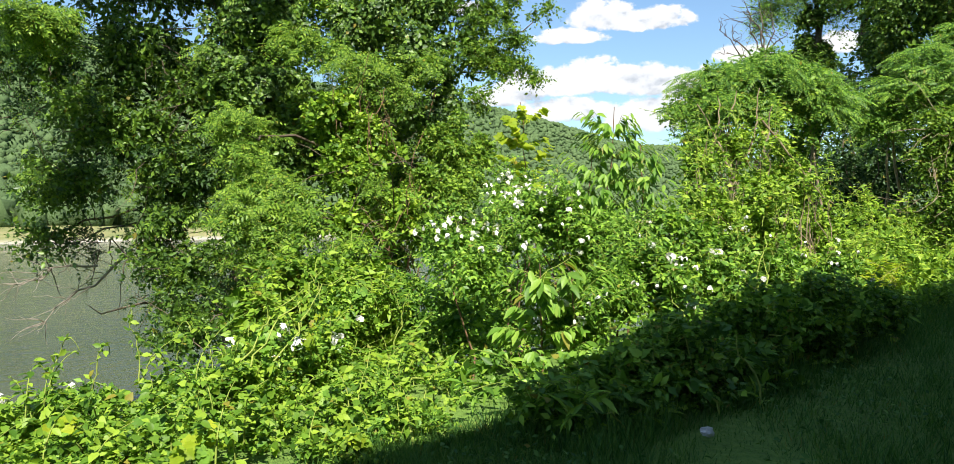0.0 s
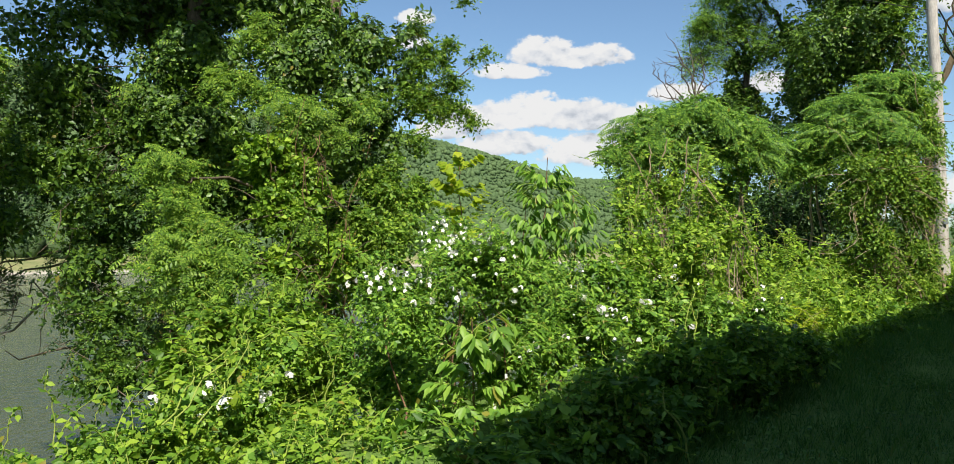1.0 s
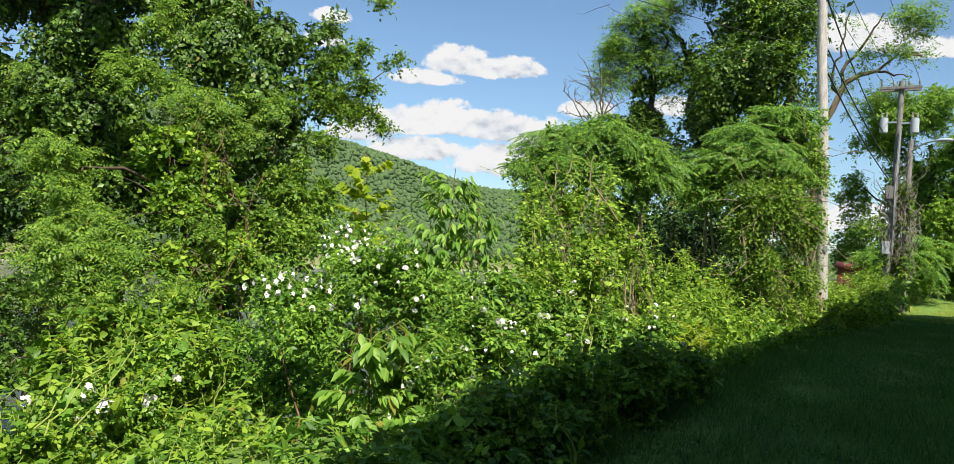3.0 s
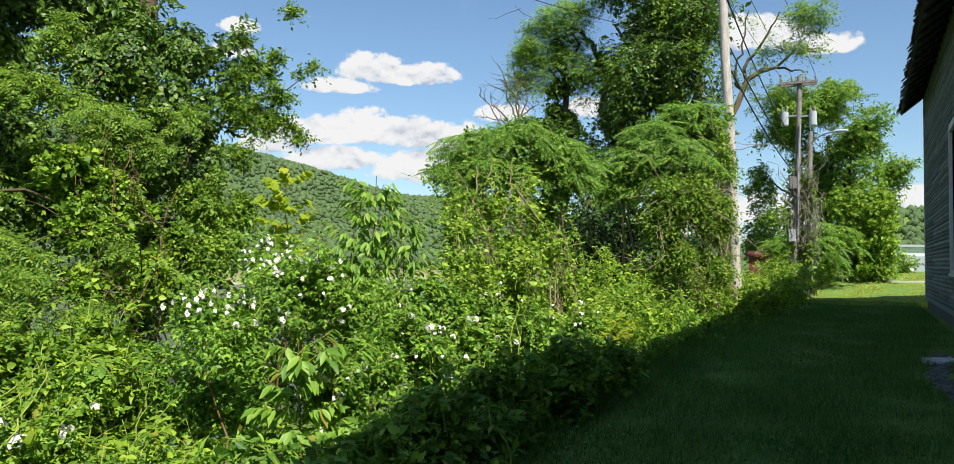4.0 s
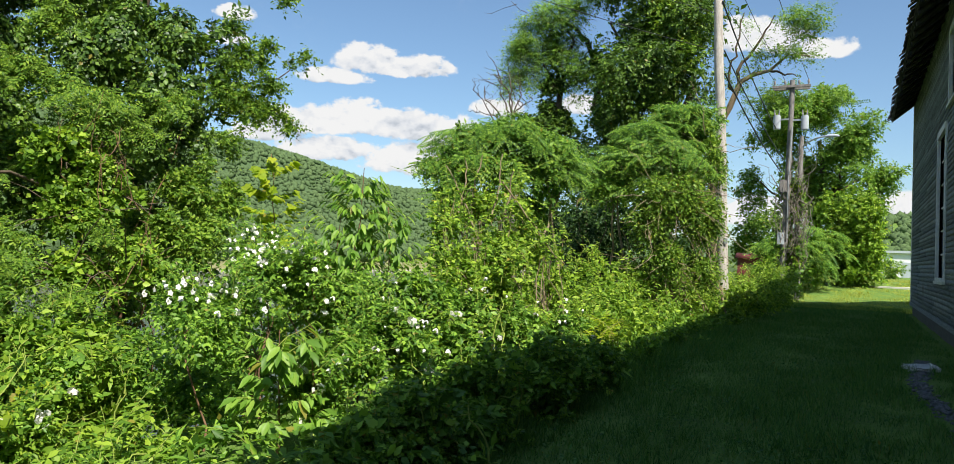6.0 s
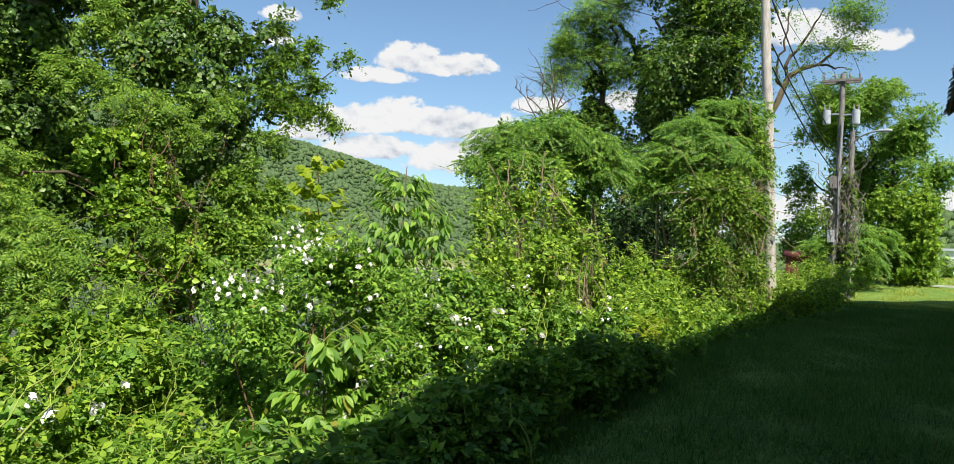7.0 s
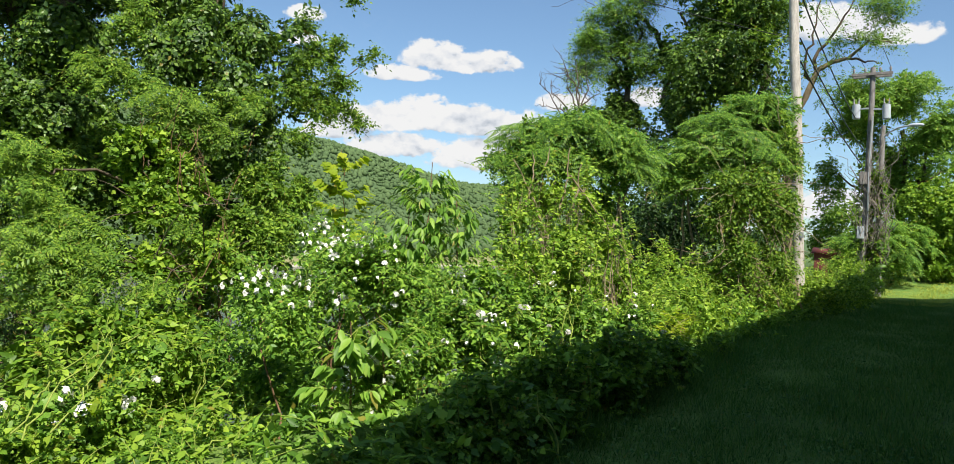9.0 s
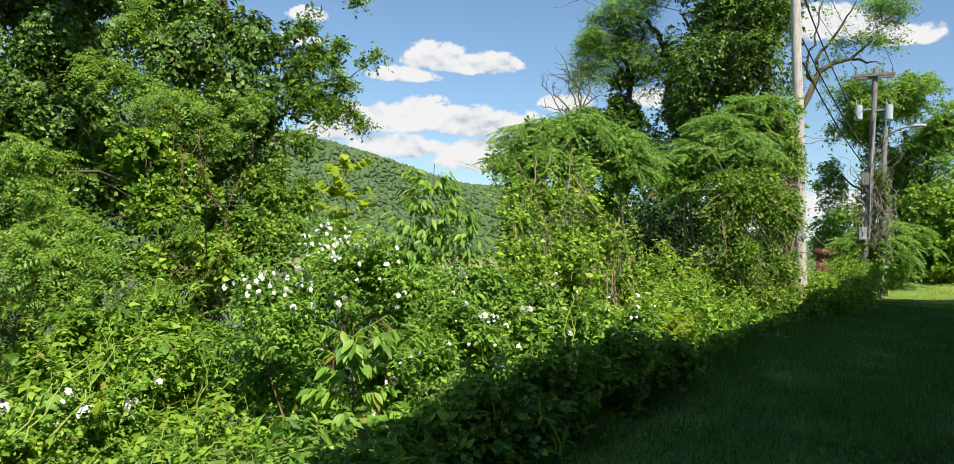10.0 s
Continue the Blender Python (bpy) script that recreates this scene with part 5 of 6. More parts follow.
young = thing("young_maple", (-0.4, 47.0, 0.7), "young tree with fresh yellow-green leaves at the lane end", "tree")
limb("trunk", (-0.4, 47.1, -0.2), (-0.6, 47.0, 4.2), 0.09, 0.03, young, BARK, 0.04)
foliage("crown", FARLOW, 30000, 0.45, SMALL, 0.16, LEAF_TANGLE, young, "fresh yellow-green leaves", seed=33, skirt=True)
scrub = thing("dark_scrub", (-3.0, 44.2, 0.5), "dark green scrub round the pole foot", "bush")
foliage("foliage", FARDARK, 16000, 0.5, SMALL, 0.17, LEAF_LOCUST, scrub, seed=34, skirt=True)
rosettes("frond_foliage", FARDARK[2:3] + FARDARK[4:5], 70, FROND, 0.7, LEAF_SUMAC, scrub, 134, "feathery sumac leaves")
runs = []
for i in range(130):
    a = np.array([-3.1 if i % 2 else -2.6, 38.5, 1.0]) + rng.normal(size=3) * (0.22, 0.25, 0.2)
    a[2] += rng.uniform(0, 4.2)
    runs.append((wander(a, a + (rng.normal() * 0.32, rng.normal() * 0.25, rng.uniform(0.8, 2.4)), 9, 0.2), taper(0.02, 0.008)))
v, f = tubes(runs, 4)
dry = thing("dry_vines", (-2.9, 38.6, 0), "dry brown vines climbing the transformer pole", "vine")
tagged(part("vine_wood", mesh_from("vine_wood", v, f, BARK_DEAD, True), dry), kind="stuff")
foliage("vine_foliage", [(-2.9, 38.7, 2.0, 0.7, 1.8), (-2.8, 38.9, 4.5, 0.6, 1.6)], 2600, 0.35, SMALL, 0.2, LEAF_LOCUST, dry, seed=35, shell=0.3)

# bramble and rose bank beside the lane
ROSE = [
    (-5.29, 6.08, 1.29, 0.31, 0.21), (-4.77, 5.08, 1.07, 0.30, 0.16), (-4.97, 4.74, 1.08, 0.27, 0.14), (-5.06, 6.27, 1.23, 0.31, 0.31),
    (-4.57, 6.62, 1.11, 0.37, 0.29), (-3.83, 5.44, 0.69, 0.31, 0.21), (-3.79, 4.97, 0.46, 0.25, 0.15), (-4.63, 4.66, 0.89, 0.36, 0.12),
    (-3.83, 5.91, 0.85, 0.27, 0.22), (-5.83, 6.41, 1.53, 0.23, 0.17),
]
RECESS = [
    (-5.0, 5.0, -0.05, 0.55, 0.25), (-5.25, 5.31, 0.33, 0.47, 0.29), (-4.65, 5.05, 0.17, 0.32, 0.22), (-5.43, 5.13, 0.50, 0.29, 0.17),
]
BEHIND = [
    (-6.92, 6.86, 0.23, 0.62, 0.58), (-6.31, 7.02, 0.38, 0.43, 0.50), (-6.91, 6.29, 0.11, 0.41, 0.41), (-6.86, 7.19, 0.58, 0.37, 0.30),
    (-6.0, 6.1, 0.2, 0.5, 0.5), (-7.4, 6.2, 0.3, 0.6, 0.5), (-5.6, 7.2, 0.5, 0.6, 0.5),
]
BLOSSOM = [
    (-4.15, 7.12, 1.11, 0.38, 0.32), (-3.96, 7.90, 0.94, 0.41, 0.30), (-3.59, 5.94, 0.70, 0.27, 0.20), (-3.54, 6.77, 0.73, 0.30, 0.18),
    (-3.77, 8.86, 0.74, 0.38, 0.26), (-3.54, 10.02, 0.63, 0.38, 0.23),
]
TANGLE = [
    (-5.51, 10.14, 2.10, 0.27, 0.36), (-4.91, 9.44, 1.58, 0.38, 0.38), (-4.74, 10.19, 1.76, 0.40, 0.44), (-5.25, 10.61, 2.40, 0.22, 0.28),
    (-4.74, 11.28, 1.68, 0.38, 0.42), (-4.41, 11.20, 1.26, 0.41, 0.37), (-4.68, 8.66, 1.18, 0.41, 0.26), (-4.23, 9.32, 1.13, 0.45, 0.32),
    (-4.57, 12.21, 1.74, 0.26, 0.24), (-5.12, 11.55, 2.39, 0.24, 0.24),
]
VINE = [
    (-5.29, 1.71, 0.05, 0.48, 0.13), (-4.98, 1.38, 0.07, 0.28, 0.16), (-4.66, 1.96, 0.02, 0.36, 0.16), (-5.22, 2.41, 0.10, 0.36, 0.16),
    (-5.00, 2.83, 0.11, 0.36, 0.22), (-5.10, 3.41, 0.28, 0.33, 0.24), (-4.19, 2.96, 0.07, 0.32, 0.16), (-4.22, 2.37, 0.03, 0.34, 0.15),
    (-3.77, 3.01, -0.01, 0.31, 0.13), (-5.61, 3.36, 0.31, 0.30, 0.20), (-5.64, 4.03, 0.44, 0.32, 0.19), (-3.85, 3.38, 0.01, 0.24, 0.11),
    (-4.52, 3.52, 0.08, 0.27, 0.13),
    (-4.56, 1.38, -0.02, 0.45, 0.14), (-4.10, 1.96, -0.02, 0.46, 0.20), (-3.68, 2.62, -0.04, 0.44, 0.17), (-3.97, 1.54, 0.02, 0.41, 0.12),
    (-4.95, 4.4, -0.10, 0.42, 0.10), (-4.6, 4.1, -0.05, 0.36, 0.10), (-5.3, 4.0, -0.06, 0.4, 0.12),
]
WEED = [
    (-6.65, 4.34, 0.55, 0.37, 0.24), (-6.30, 4.81, 0.61, 0.31, 0.24), (-6.52, 3.79, 0.38, 0.29, 0.17), (-5.53, 4.49, 0.30, 0.22, 0.22),
]
SHADE, LOW = [
    (-2.93, 5.01, 0.44, 0.42, 0.13), (-2.90, 6.13, 0.51, 0.42, 0.20), (-2.94, 7.61, 0.50, 0.42, 0.22), (-3.13, 4.56, 0.24, 0.50, 0.17),
    (-3.23, 6.28, 0.24, 0.60, 0.30), (-3.13, 8.07, 0.35, 0.60, 0.28), (-3.18, 3.90, 0.15, 0.42, 0.13), (-3.08, 9.20, 0.33, 0.50, 0.28),
], [
    (-2.95, 4.33, 0.22, 0.40, 0.11), (-2.92, 5.57, 0.25, 0.42, 0.15), (-2.88, 7.29, 0.26, 0.42, 0.16), (-2.95, 9.37, 0.30, 0.40, 0.16),
    (-3.1, 3.7, 0.18, 0.32, 0.10), (-4.02, 4.10, 0.16, 0.34, 0.10), (-3.71, 4.24, 0.20, 0.25, 0.10),
]
VERGE = [(-4.1 + 0.25 * math.sin(1.7 * y), y, 0.42 + 0.22 * math.sin(2.3 * y + 1) * math.sin(0.7 * y), 0.75 + 0.2 * math.sin(4.1 * y), 0.46) for y in np.arange(10.8, 36.5, 1.1)]
# taller round the pole and out towards the second one
VERGE += [(-3.5, 22.3, 0.6, 0.75, 0.5), (-3.35, 23.4, 0.62, 0.7, 0.5), (-2.95, 25.0, 0.7, 0.7, 0.6), (-2.75, 27.0, 0.75, 0.75, 0.6), (-3.4, 26.0, 0.8, 0.7, 0.5), (-2.6, 29.0, 0.7, 0.75, 0.6), (-2.65, 31.2, 0.7, 0.75, 0.6), (-2.8, 33.4, 0.7, 0.8, 0.55), (-3.2, 35.6, 1.0, 0.9, 0.75), (-2.6, 36.6, 0.9, 0.8, 0.7), (-3.7, 37.2, 1.3, 0.9, 0.8)]
LOW += [(-3.25 + 0.2 * math.sin(2.1 * y) - 0.3 * math.exp(-((y - 16) / 4) ** 2), y, 0.12, 0.5, 0.2 + 0.08 * math.sin(3 * y)) for y in np.arange(9.5, 33.0, 1.0)]
VERGE += [(-5.25 + 0.3 * math.sin(1.3 * y), y, (0.9 if y < 20 else 0.7) + 0.3 * math.sin(1.9 * y) * math.sin(0.8 * y + 1), 0.95, 0.7 if y < 20 else 0.5) for y in np.arange(13.0, 36.0, 1.3)]


def stems(blobs, count, seed):
    r = np.random.default_rng(seed)
    runs = []
    for i in range(count):
        x, y, z, hw, hh = blobs[r.integers(len(blobs))]
        a = np.array([x + r.normal() * hw * 0.5, y + r.normal() * hw * 0.5, 0])
        a[2] = float(ground_z(a[0], a[1])) - 0.05
        e = np.array([x, y, z]) + unit(r.normal(size=3) + (0, 0, 0.8)) * (hw, hw, hh)
        runs.append((wander(a, e, 8, 0.1, 0.08), taper(0.011, 0.004, 8)))
    return tubes(runs, 5)


def canes(blobs, count, seed, mat, parent, label=""):
    v, f = stems(blobs, count, seed)
    return tagged(part("cane_thicket", mesh_from("cane_thicket", v, f, mat, True), parent, label), kind="stuff")


rose = thing("wild_rose_bush", (-5.1, 6.6, -0.1), "wild rose bush covered in clusters of white blossom", "bush")
foliage("foliage", ROSE, 16000, 0.15, ROSELEAF, 0.082, LEAF_ROSE, rose, seed=41, shell=0.4, holes=0.34)
foliage("shaded_foliage", RECESS + BEHIND, 30000, 0.2, SMALL, 0.055, LEAF_ROSE, rose, "leaves in a shaded hollow", seed=39, holes=0.3, skirt=True)
canes(ROSE, 12, 42, STEM_RED, rose, "arching brown canes")
bramble = thing("blossoming_bramble", (-3.9, 7.8, 0), "bramble with scattered white blossom", "bush")
foliage("foliage", BLOSSOM, 26000, 0.16, SMALL, 0.055, LEAF_ROSE, bramble, seed=43, skirt=True)
canes(BLOSSOM, 50, 44, STEM, bramble)
tangle = thing("vine_tangle", (-5.3, 11.0, -0.1), "tangle of yellow-green climbing vines over a shrub", "bush")
foliage("foliage", TANGLE, 44000, 0.2, leaf_broad(), 0.052, LEAF_TANGLE, tangle, seed=45, skirt=True, holes=0.44, solid=0.62, lumps=10)
canes(TANGLE, 95, 46, BARK_PALE, tangle, "pale woody stems")
for a, b in (((-4.9, 10.7, 2.7), (-4.15, 11.5, 1.5)), ((-5.42, 10.3, 2.2), (-5.45, 10.5, 3.05)), ((-5.3, 10.5, 2.3), (-5.2, 10.6, 3.1)), ((-5.1, 10.8, 2.2), (-5.0, 10.9, 3.15)), ((-5.0, 11.0, 2.1), (-4.85, 11.0, 2.9)), ((-5.2, 10.4, 2.0), (-5.6, 10.2, 2.9)), ((-4.9, 10.3, 1.6), (-4.6, 10.6, 2.5))):
    limb("dry_stem", a, b, 0.016, 0.007, tangle, BARK_PALE, 0.06)
hedge = thing("shaded_bramble", (-3.2, 6.6, 0), "low bramble in the building's shadow at the grass edge", "bush")
foliage("foliage", SHADE, 34000, 0.15, leaf_broad(), 0.046, LEAF_ROSE, hedge, seed=47, skirt=True)
foliage("lobed_foliage", SHADE, 900, 0.2, LOBED, 0.06, LEAF_ROSE, hedge, "broad lobed leaves", seed=48, skirt=True)
canes(SHADE, 60, 49, STEM, hedge)
vine = thing("climbing_vines", (-5.0, 3.3, -0.2), "bright mass of bindweed and wild grape in full sun", "vine")
foliage("foliage", VINE, 32000, 0.16, leaf_heart(), 0.036, LEAF_VINE, vine, seed=50, skirt=True, holes=0.42)
foliage("small_foliage", VINE, 42000, 0.14, SMALL, 0.04, LEAF_ROSE, vine, "small mixed leaves", seed=59, skirt=True, holes=0.42)
p, nrm, tip, r = clusters(VINE, 420, 0.22, seed=51)
proud = p + np.array([0.07, -0.07, 0.10])
facing = unit(nrm + 1.2 * np.array(SUN_FROM) + np.array([0.35, -0.25, 0]))
leaf_pieces(LOBED, proud[:200], facing[:200], tip[:200], r.uniform(0.035, 0.085, 200), LEAF_FRESH, vine)
leaf_pieces(LOBED, proud[200:290], facing[200:290], tip[200:290], r.uniform(0.035, 0.07, 90), LEAF_GOLD, vine)
canes(VINE, 90, 52, STEM, vine)
weeds = thing("tall_weeds", (-6.5, 5.6, -0.3), "tall weeds below the vine-covered tree", "weeds")
foliage("foliage", WEED, 26000, 0.2, SMALL, 0.08, LEAF_VINE, weeds, seed=53, skirt=True)
canes(WEED, 50, 54, STEM, weeds)
verge = thing("verge_shrubs", (-3.6, 18.0, 0), "bright green weeds and shrubs along the lane edge", "bush")
foliage("foliage", VERGE, 72000, 0.22, SMALL, 0.092, LEAF_TANGLE, verge, seed=55, skirt=True)
canes(VERGE, 60, 56, STEM, verge)


low = thing("low_weeds", (-2.9, 6.2, 0), "low shaded weeds spilling onto the grass", "weeds")
foliage("foliage", LOW, 36000, 0.15, SMALL, 0.065, LEAF_ROSE, low, seed=57, skirt=True)
foliage("narrow_foliage", LOW, 6000, 0.2, leaf_oval(0.12), 0.11, LEAF_ROSE, low, "long narrow leaves", seed=58, skirt=True)
shoots(ROSE, 60, 0.42, ROSELEAF, 0.10, LEAF_ROSE, rose, 141)
shoots(BLOSSOM, 45, 0.35, OVAL, 0.065, LEAF_TANGLE, bramble, 142)
shoots(TANGLE, 90, 0.7, OVAL, 0.085, LEAF_TANGLE, tangle, 143)
shoots(SHADE, 40, 0.32, OVAL, 0.07, LEAF_ROSE, hedge, 144)
shoots(VINE, 110, 0.4, OVAL, 0.065, LEAF_VINE, vine, 145)
shoots(WEED, 60, 0.5, leaf_oval(0.16), 0.10, LEAF_VINE, weeds, 146)
shoots(VERGE, 260, 0.65, leaf_oval(0.18), 0.10, LEAF_TANGLE, verge, 147)

dry_tuft = thing("dry_grass_tuft", (-3.35, 10.7, 0), "tuft of yellowing dry grass at the bramble edge", "grass")
shoots([(-3.35, 10.7, 0.25, 0.32, 0.2), (-3.5, 11.3, 0.3, 0.35, 0.2)], 16, 0.42, leaf_oval(0.06), 0.13, LEAF_GOLD, dry_tuft, 148, "dry straw blades", STRAW)

# blossom clusters
def blossom_mesh(name, mat, florets, size, seed):
    r = np.random.default_rng(seed)
    v0, f0 = leaf_small(0.46, 0.12)
    vs, fs, ys = [], [], []
    for q in range(florets):
        c = unit(r.normal(size=3) + (0, 0, 0.6)) * size * r.uniform(0.4, 1.0)
        N = unit(c + r.normal(size=3) * 0.3 * size)
        t = unit(np.cross(N, (0.3, 0.5, 0.8)))
        b = np.cross(N, t)
        for s in range(5):
            a = s * 1.2566 + r.random() * 0.2
            along = np.cos(a) * t + np.sin(a) * b + 0.25 * N
            v, f = spread((v0, f0), c[None], N[None], along[None], [0.021 * r.uniform(0.8, 1.2)])
            fs.append(f + 4 * len(vs))
            vs.append(v)
    return mesh_from(name, np.concatenate(vs), [np.concatenate(fs)], mat)


BLOOMS = [blossom_mesh("blossom", PETAL, k, s, 60 + k) for k, s in ((3, 0.02), (6, 0.035), (10, 0.05), (16, 0.07))]


def bloom(parent, place, kind, turn):
    ob = new("blossom", BLOOMS[kind])
    hang(ob, parent)
    ob.matrix_basis = pose(*place, 10 * turn, 6 * turn, 57 * turn) @ Matrix.Diagonal((*[0.75 + 0.5 * abs(math.sin(9 * turn))] * 3, 1))


def blooms(parent, blobs, count, seed, kinds=(0, 0, 1, 1, 2)):
    r = np.random.default_rng(seed)
    for i in range(count):
        x, y, z, hw, hh = blobs[r.integers(len(blobs))]
        d = unit(r.normal(size=3) + (0.55, -0.45, 0.75))
        bloom(parent, np.array((x, y, z)) + d * ((hw, hw, hh) * r.uniform(0.9, 1.1, 1) + 0.09), kinds[r.integers(len(kinds))], r.normal())


blooms(rose, ROSE[:1] * 3 + ROSE[9:] * 3 + ROSE[1:4] + ROSE[1:3], 105, 61, (0, 0, 0, 1))
blooms(rose, ROSE[4:9], 18, 62, (0, 0, 1))
blooms(bramble, BLOSSOM, 24, 63, (0, 0, 1))
for x, y, z, kind in ((-3.74, 5.22, 0.72, 1), (-3.72, 5.12, 0.66, 1), (-3.66, 4.78, 0.52, 2), (-3.90, 7.22, 0.98, 3), (-3.82, 7.94, 1.18, 2), (-3.88, 7.68, 1.18, 1), (-3.44, 9.6, 1.03, 2), (-3.43, 9.6, 0.88, 2), (-3.5, 8.72, 0.89, 1), (-3.0, 9.43, 0.61, 1), (-3.5, 7.2, 0.77, 1)):
    bloom(bramble, (x, y, z), kind, x * 3 + y)
blooms(vine, VINE[9:10] + VINE[5:6] + VINE[:1], 9, 64, (1, 2))


# saplings with drooping leaves
def sapling(name, label, base, top, sprays, leaf, size, mat, parent_r=0.012, seed=70, hang_down=0.75, spread_out=0.38, pieces=False):
    r = np.random.default_rng(seed)
    tree = thing(name, base, label, "sapling")
    spine = wander(base, top, 10, 0.03)
    v, f = tubes([(spine, taper(parent_r, 0.004, 10))], 6)
    part("stem", mesh_from("stem", v, f, STEM_RED, True), tree)
    P, N, T, runs = [], [], [], []
    for i in range(sprays):
        t = 0.25 + 0.75 * (i + r.random()) / sprays
        s = spine[min(9, int(t * 9))]
        a = i * 2.4 + r.random()
        reach = spread_out * (1.15 - 0.6 * t) * r.uniform(0.7, 1.2)
        e = s + np.array([math.cos(a) * reach, math.sin(a) * reach, 0.14 + 0.1 * r.normal()])
        runs.append((wander(s, e, 5, 0.05), taper(0.004, 0.002, 5)))
        for q in range(9):
            k = 0.35 + 0.65 * q / 8
            P.append(s + (e - s) * k)
            d = unit(np.array([math.cos(a), math.sin(a), 0]) + r.normal(size=3) * 0.55 + (0, 0, -hang_down))
            T.append(d)
            N.append(unit((0.35 if hang_down < 0.2 else 1.0) * np.array([math.cos(a), math.sin(a), 0.8]) + 0.7 * np.array(SUN_FROM) + r.normal(size=3) * 0.3))
    v, f = tubes(runs, 4)
    tagged(part("twig_spray", mesh_from("twig_spray", v, f, STEM, True), tree), kind="stuff")
    if pieces:
        leaf_pieces(leaf, np.array(P), np.array(N), np.array(T), size * r.uniform(0.7, 1.25, len(P)), mat, tree)
        return tree
    v, f = spread(leaf, np.array(P), np.array(N), np.array(T), size * r.uniform(0.7, 1.25, len(P)))
    part("leaves", mesh_from("leaves", v, [f], mat), tree)
    return tree


sapling("ash_sapling", "slender sapling with drooping pointed green leaves", (-4.87, 6.72, 0.0), (-4.76, 6.85, 2.45), 108, leaf_oval(0.17), 0.125, LEAF_FRESH, seed=71, spread_out=0.52, hang_down=1.2)
sapling("ash_sapling", "slender sapling with drooping pointed green leaves", (-5.05, 6.75, 0.0), (-5.0, 6.8, 1.95), 40, leaf_oval(0.17), 0.125, LEAF_FRESH, seed=74, spread_out=0.45, hang_down=1.2)
sapling("ash_sapling", "slender sapling with drooping pointed green leaves", (-4.6, 6.9, 0.0), (-4.5, 6.95, 2.05), 40, leaf_oval(0.17), 0.125, LEAF_FRESH, seed=75, spread_out=0.45, hang_down=1.2)
sapling("yellow_sapling", "slender sapling with yellow-green palm-like leaves", (-6.42, 7.75, 0.2), (-6.68, 7.6, 2.75), 34, LOBED, 0.10, LEAF_GOLD, seed=72, hang_down=0.05, spread_out=0.50, pieces=True)
sapling("low_sapling", "low sapling with pale drooping leaves among the roses", (-3.98, 4.72, 0.0), (-3.96, 4.66, 0.96), 26, leaf_oval(0.2), 0.14, LEAF_FRESH, seed=73, pieces=True, spread_out=0.42, hang_down=1.0)
sapling("low_sapling", "low sapling with pale drooping leaves among the roses", (-3.80, 4.85, 0.0), (-3.76, 4.80, 0.84), 12, leaf_oval(0.2), 0.125, LEAF_FRESH, seed=76, pieces=True)

# arching tendrils in the sun
TENDRILS = [((-5.35, 1.55, -0.1), (-5.30, 1.68, 0.50), 0.05), ((-5.27, 1.78, -0.1), (-5.24, 1.87, 0.44), 0.02), ((-5.32, 2.19, -0.1), (-5.36, 2.12, 0.62), 0.10), ((-5.45, 2.39, -0.1), (-5.36, 2.54, 0.50), 0.12),
            ((-4.43, 2.46, 0.40), (-5.00, 3.40, 0.92), 0.05), ((-4.46, 2.41, 0.44), (-5.05, 3.32, 0.82), 0.03), ((-4.40, 2.60, 0.42), (-4.95, 3.55, 0.86), 0.06)]
for q, (a, b, bend) in enumerate(TENDRILS):
    ten = thing("vine_tendril", a, "thin bright green tendril arching above the weeds", "vine", "vine tendrils")
    line = wander(a, b, 14, 0.06, bend)
    t = np.linspace(0, 1, 6)[:, None]
    hook = line[-1] + np.concatenate([t * 0.11 * np.cos(q + t), t * 0.10 * np.sin(q + t), 0.10 * np.sin(t * 2.8) - 0.05 * t], 1)
    line = np.concatenate([line, hook[1:]])
    v, f = tubes([(line, taper(0.006, 0.0025, len(line)))], 6)
    part("stem", mesh_from("stem", v, f, STEM, True), ten)
    k = rng.integers(2, len(line) - 3, 26)
    v, f = spread(OVAL, line[k] + rng.normal(size=(26, 3)) * 0.012, unit(rng.normal(size=(26, 3)) + (0.3, -0.3, 0.8)), unit(rng.normal(size=(26, 3)) + (0, 0, 0.2)), rng.uniform(0.03, 0.07, 26))
    part("leaves", mesh_from("leaves", v, [f], LEAF_VINE), ten)


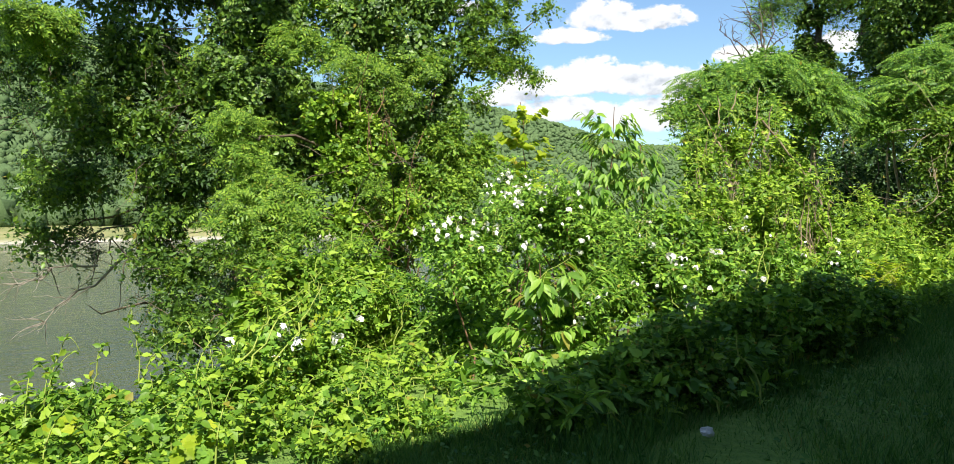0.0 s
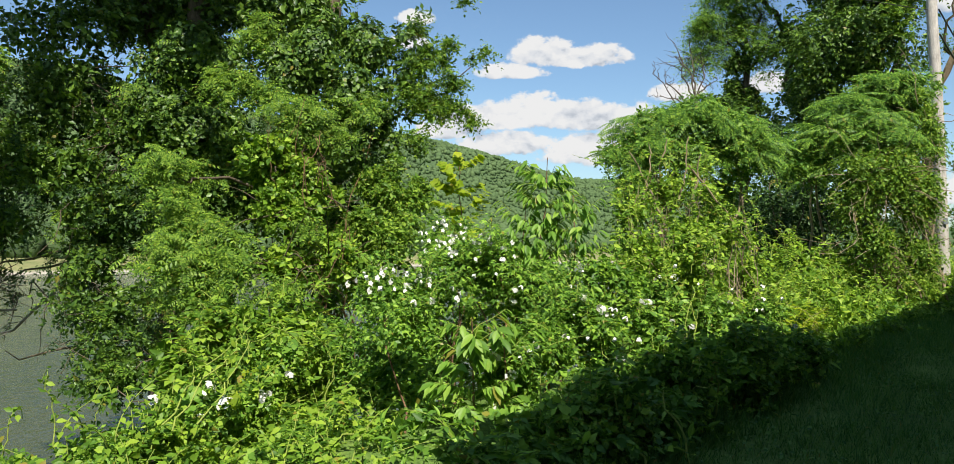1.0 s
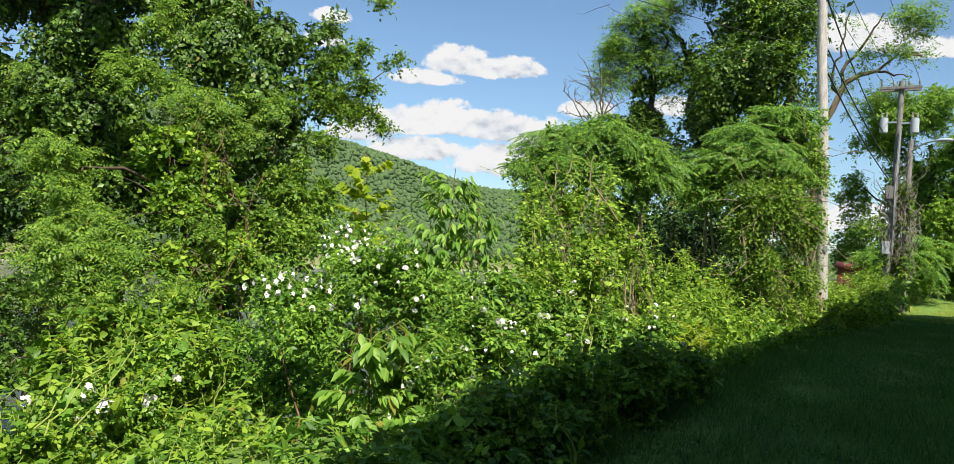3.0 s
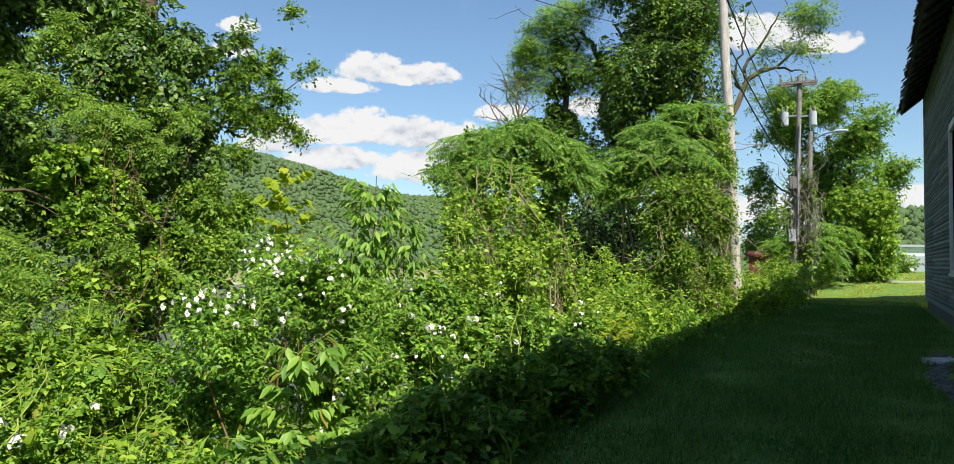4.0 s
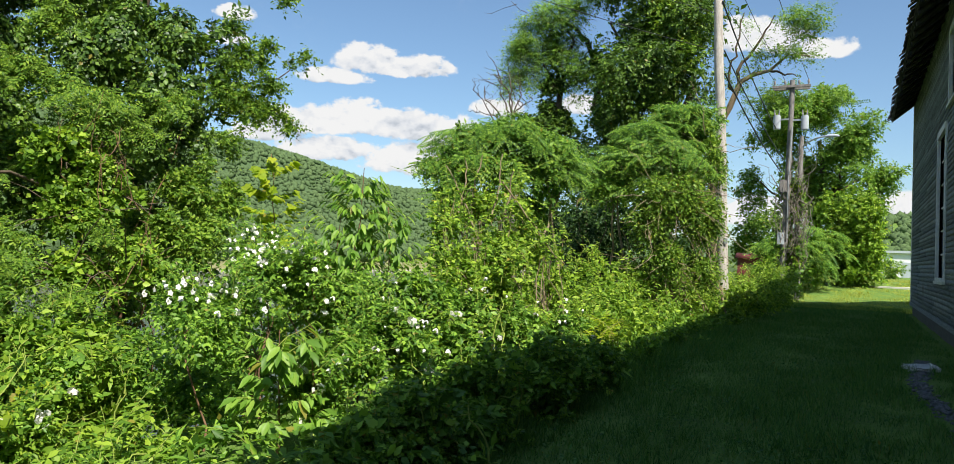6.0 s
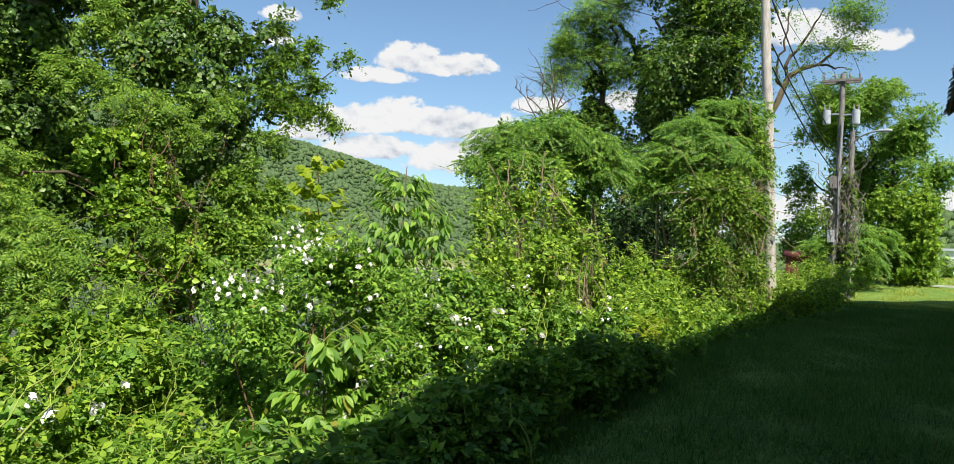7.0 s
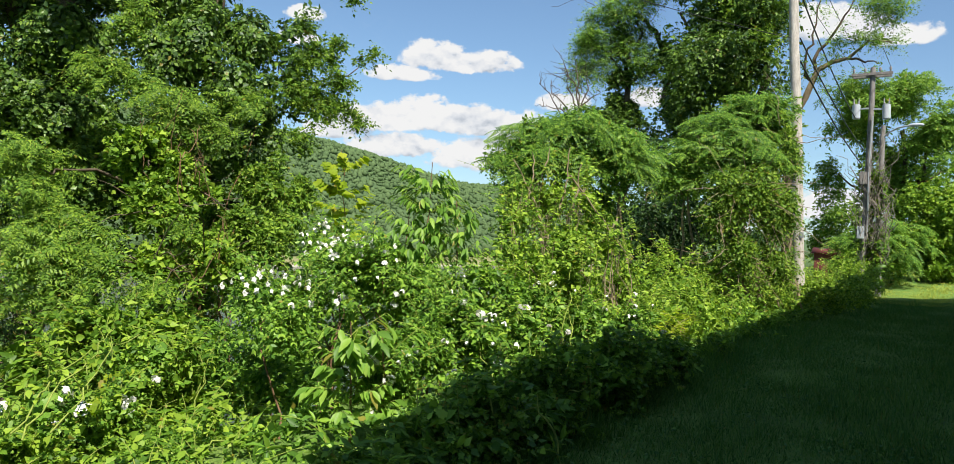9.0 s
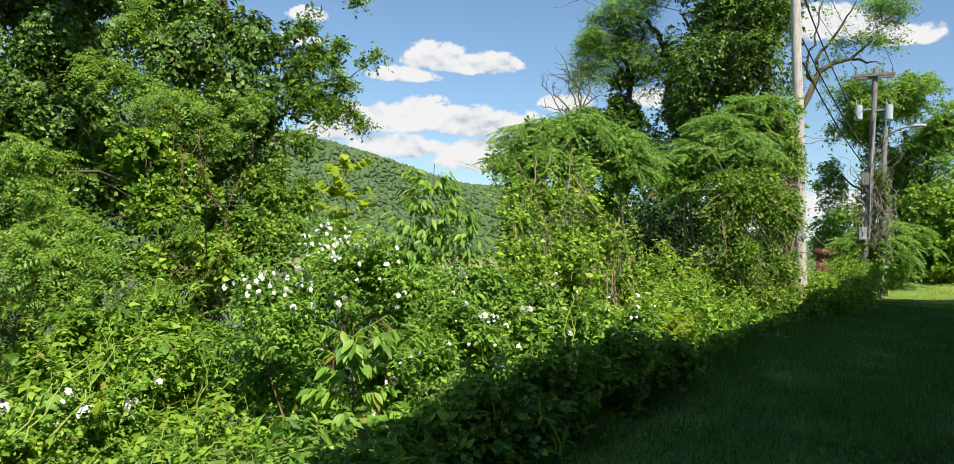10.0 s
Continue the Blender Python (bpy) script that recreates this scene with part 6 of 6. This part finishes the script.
# ---- grass, gravel, litter ----
def grass(name, n_blades, x0, x1, y0, y1, tall, wide, seed, label, mat=GRASS):
    r = np.random.default_rng(seed)
    y = y0 + (y1 - y0) * r.random(n_blades) ** 1.6
    x = r.uniform(x0, x1, n_blades)
    worn = (np.abs(x - 0.86 - 0.12 * np.sin(y * 0.9)) < 0.15 + 0.06 * np.sin(y * 2.1)) & (y < 16)
    x, y = x[~worn], y[~worn]
    n_blades = len(x)
    tuft = np.sin(x * 3.1 + 1.7 * np.sin(y * 1.3)) * np.sin(y * 2.3 + x)
    h = tall * (0.35 + 0.8 * r.random(n_blades)) * (1 + 0.55 * tuft)
    p = np.stack([x, y, ground_z(x, y) - 0.03], -1)
    lean = r.normal(size=(n_blades, 3)) * (0.4, 0.4, 0)
    a = r.random(n_blades) * 6.283
    side = np.stack([np.cos(a), np.sin(a), 0 * a], -1) * wide * (0.7 + 0.6 * r.random(n_blades))[:, None]
    tip = p + h[:, None] * (np.array([0, 0, 1.0]) + lean)
    v = np.stack([p - side, p + side, tip], 1).reshape(-1, 3)
    me = mesh_from(name, v, [np.arange(n_blades * 3).reshape(-1, 3)], mat)
    return tagged(new(name, me), label, "grass", kind="stuff")


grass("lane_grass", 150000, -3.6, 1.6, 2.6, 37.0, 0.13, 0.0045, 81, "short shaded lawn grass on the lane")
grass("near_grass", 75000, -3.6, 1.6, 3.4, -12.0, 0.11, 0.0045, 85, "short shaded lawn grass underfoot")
# blades beyond the building's shadow, with extra sunlight in their colour
grass("sunny_grass", 60000, -4.5, 9.0, 34.0, 66.0, 0.07, 0.018, 82, "short grass at the lane's end, sunlit brightness painted into its colour", GRASS_PAINTED_SUN)
grass("edge_grass", 9000, -3.5, -2.5, 3.5, 20.0, 0.28, 0.004, 83, "long grass along the bramble edge")
# patches of clover and plantain in the lawn
r = np.random.default_rng(86)
hub = np.stack([r.uniform(-3.3, 1.2, 130), 2.8 + 17 * r.random(130) ** 1.5], -1)
at = hub[r.integers(130, size=8000)] + r.normal(size=(8000, 2)) * (0.22, 0.3)
at = at[(np.abs(at[:, 0] - 0.86) > 0.25) & (at[:, 0] < 1.5)]
k = len(at)
p = np.stack([at[:, 0], at[:, 1], ground_z(at[:, 0], at[:, 1]) + r.uniform(0.03, 0.11, k)], -1)
v, f = spread(OVAL, p, unit(r.normal(size=(k, 3)) * 0.45 + (0, 0, 1)), unit(r.normal(size=(k, 3)) * (1, 1, 0.3)), r.uniform(0.018, 0.05, k))
tagged(new("lawn_weeds", mesh_from("lawn_weeds", v, [f], GRASS)), "patches of low clover and plantain in the lawn", "weeds", kind="stuff")
r = np.random.default_rng(84)
k = 2000
py = 3 + 13 * r.random(k)
p = np.stack([0.86 + 0.12 * np.sin(py * 0.9) + 0.07 * r.normal(size=k), py, np.full(k, 0.005)], -1)
s = 0.010 + 0.024 * r.random(k) ** 2
v = (iv1[None] * s[:, None, None] * np.array([1, 1, 0.6]) * (1 + 0.2 * r.normal(size=(k, 12, 1)))) + p[:, None]
f = (if1[None] + (np.arange(k) * 12)[:, None, None]).reshape(-1, 3)
tagged(new("gravel", mesh_from("gravel", v.reshape(-1, 3), [f], PEBBLE)), "strip of loose grey gravel along the wall", "gravel", kind="stuff")
bm = box((-0.22, -0.15, 0), (0.22, 0.15, 0.05), 0.008)
bmesh.ops.subdivide_edges(bm, edges=bm.edges[:], cuts=3, use_grid_fill=True)
for q in bm.verts:
    q.co += Vector(rng.normal(size=3) * 0.014)
lit_box = new("crushed_carton", from_bm("crushed_carton", bm, PAPER))
lit_box.matrix_world = pose(0.88, 14.4, 0.02, 4, -3, 24)
tagged(lit_box, "crushed pale carton lying in the grass", "litter")

scrap = bmesh.new()
bmesh.ops.create_icosphere(scrap, subdivisions=2, radius=0.035)
for q in scrap.verts:
    q.co = Vector((q.co.x * 1.2, q.co.y * 0.9, q.co.z * 0.8)) * (1 + 0.25 * rng.normal())
litter = new("paper_scrap", from_bm("paper_scrap", scrap, PAPER))
litter.location = (-2.34, 4.24, 0.07)
tagged(litter, "small crumpled white paper scrap lying in the grass", "litter")

# clapboards, last: each course in lengths between the openings
board = mesh_from("clapboard", [(0, 0, 0), (0, 1, 0), (-0.022, 1, 0), (-0.022, 0, 0), (0, 0, 0.125), (0, 1, 0.125), (-0.006, 1, 0.125), (-0.006, 0, 0.125)],
                  [np.array([[0, 1, 2, 3], [7, 6, 5, 4], [3, 2, 6, 7], [0, 3, 7, 4], [1, 5, 6, 2]])], CLAPBOARD)
r = np.random.default_rng(90)
for row in range(62):
    z = 0.47 + row * 0.12
    for y0, y1 in gaps(z, z + 0.12, 13.0, WEND - 0.17):
        at = y0
        while at < y1 - 0.05:
            step = min(y1 - at, r.uniform(3.5, 7.0))
            if y1 - at - step < 0.8:
                step = y1 - at
            ob = new("clapboard", board)
            ob.parent = house
            ob.matrix_parent_inverse = Matrix.Translation(house.location).inverted()
            ob.matrix_basis = pose(WX - 0.004 - 0.004 * r.random(), at + 0.003, z + r.normal() * 0.004, r.normal() * 0.10, 0, 0) @ Matrix.Diagonal((1, step - 0.006, 1, 1))
            at += step
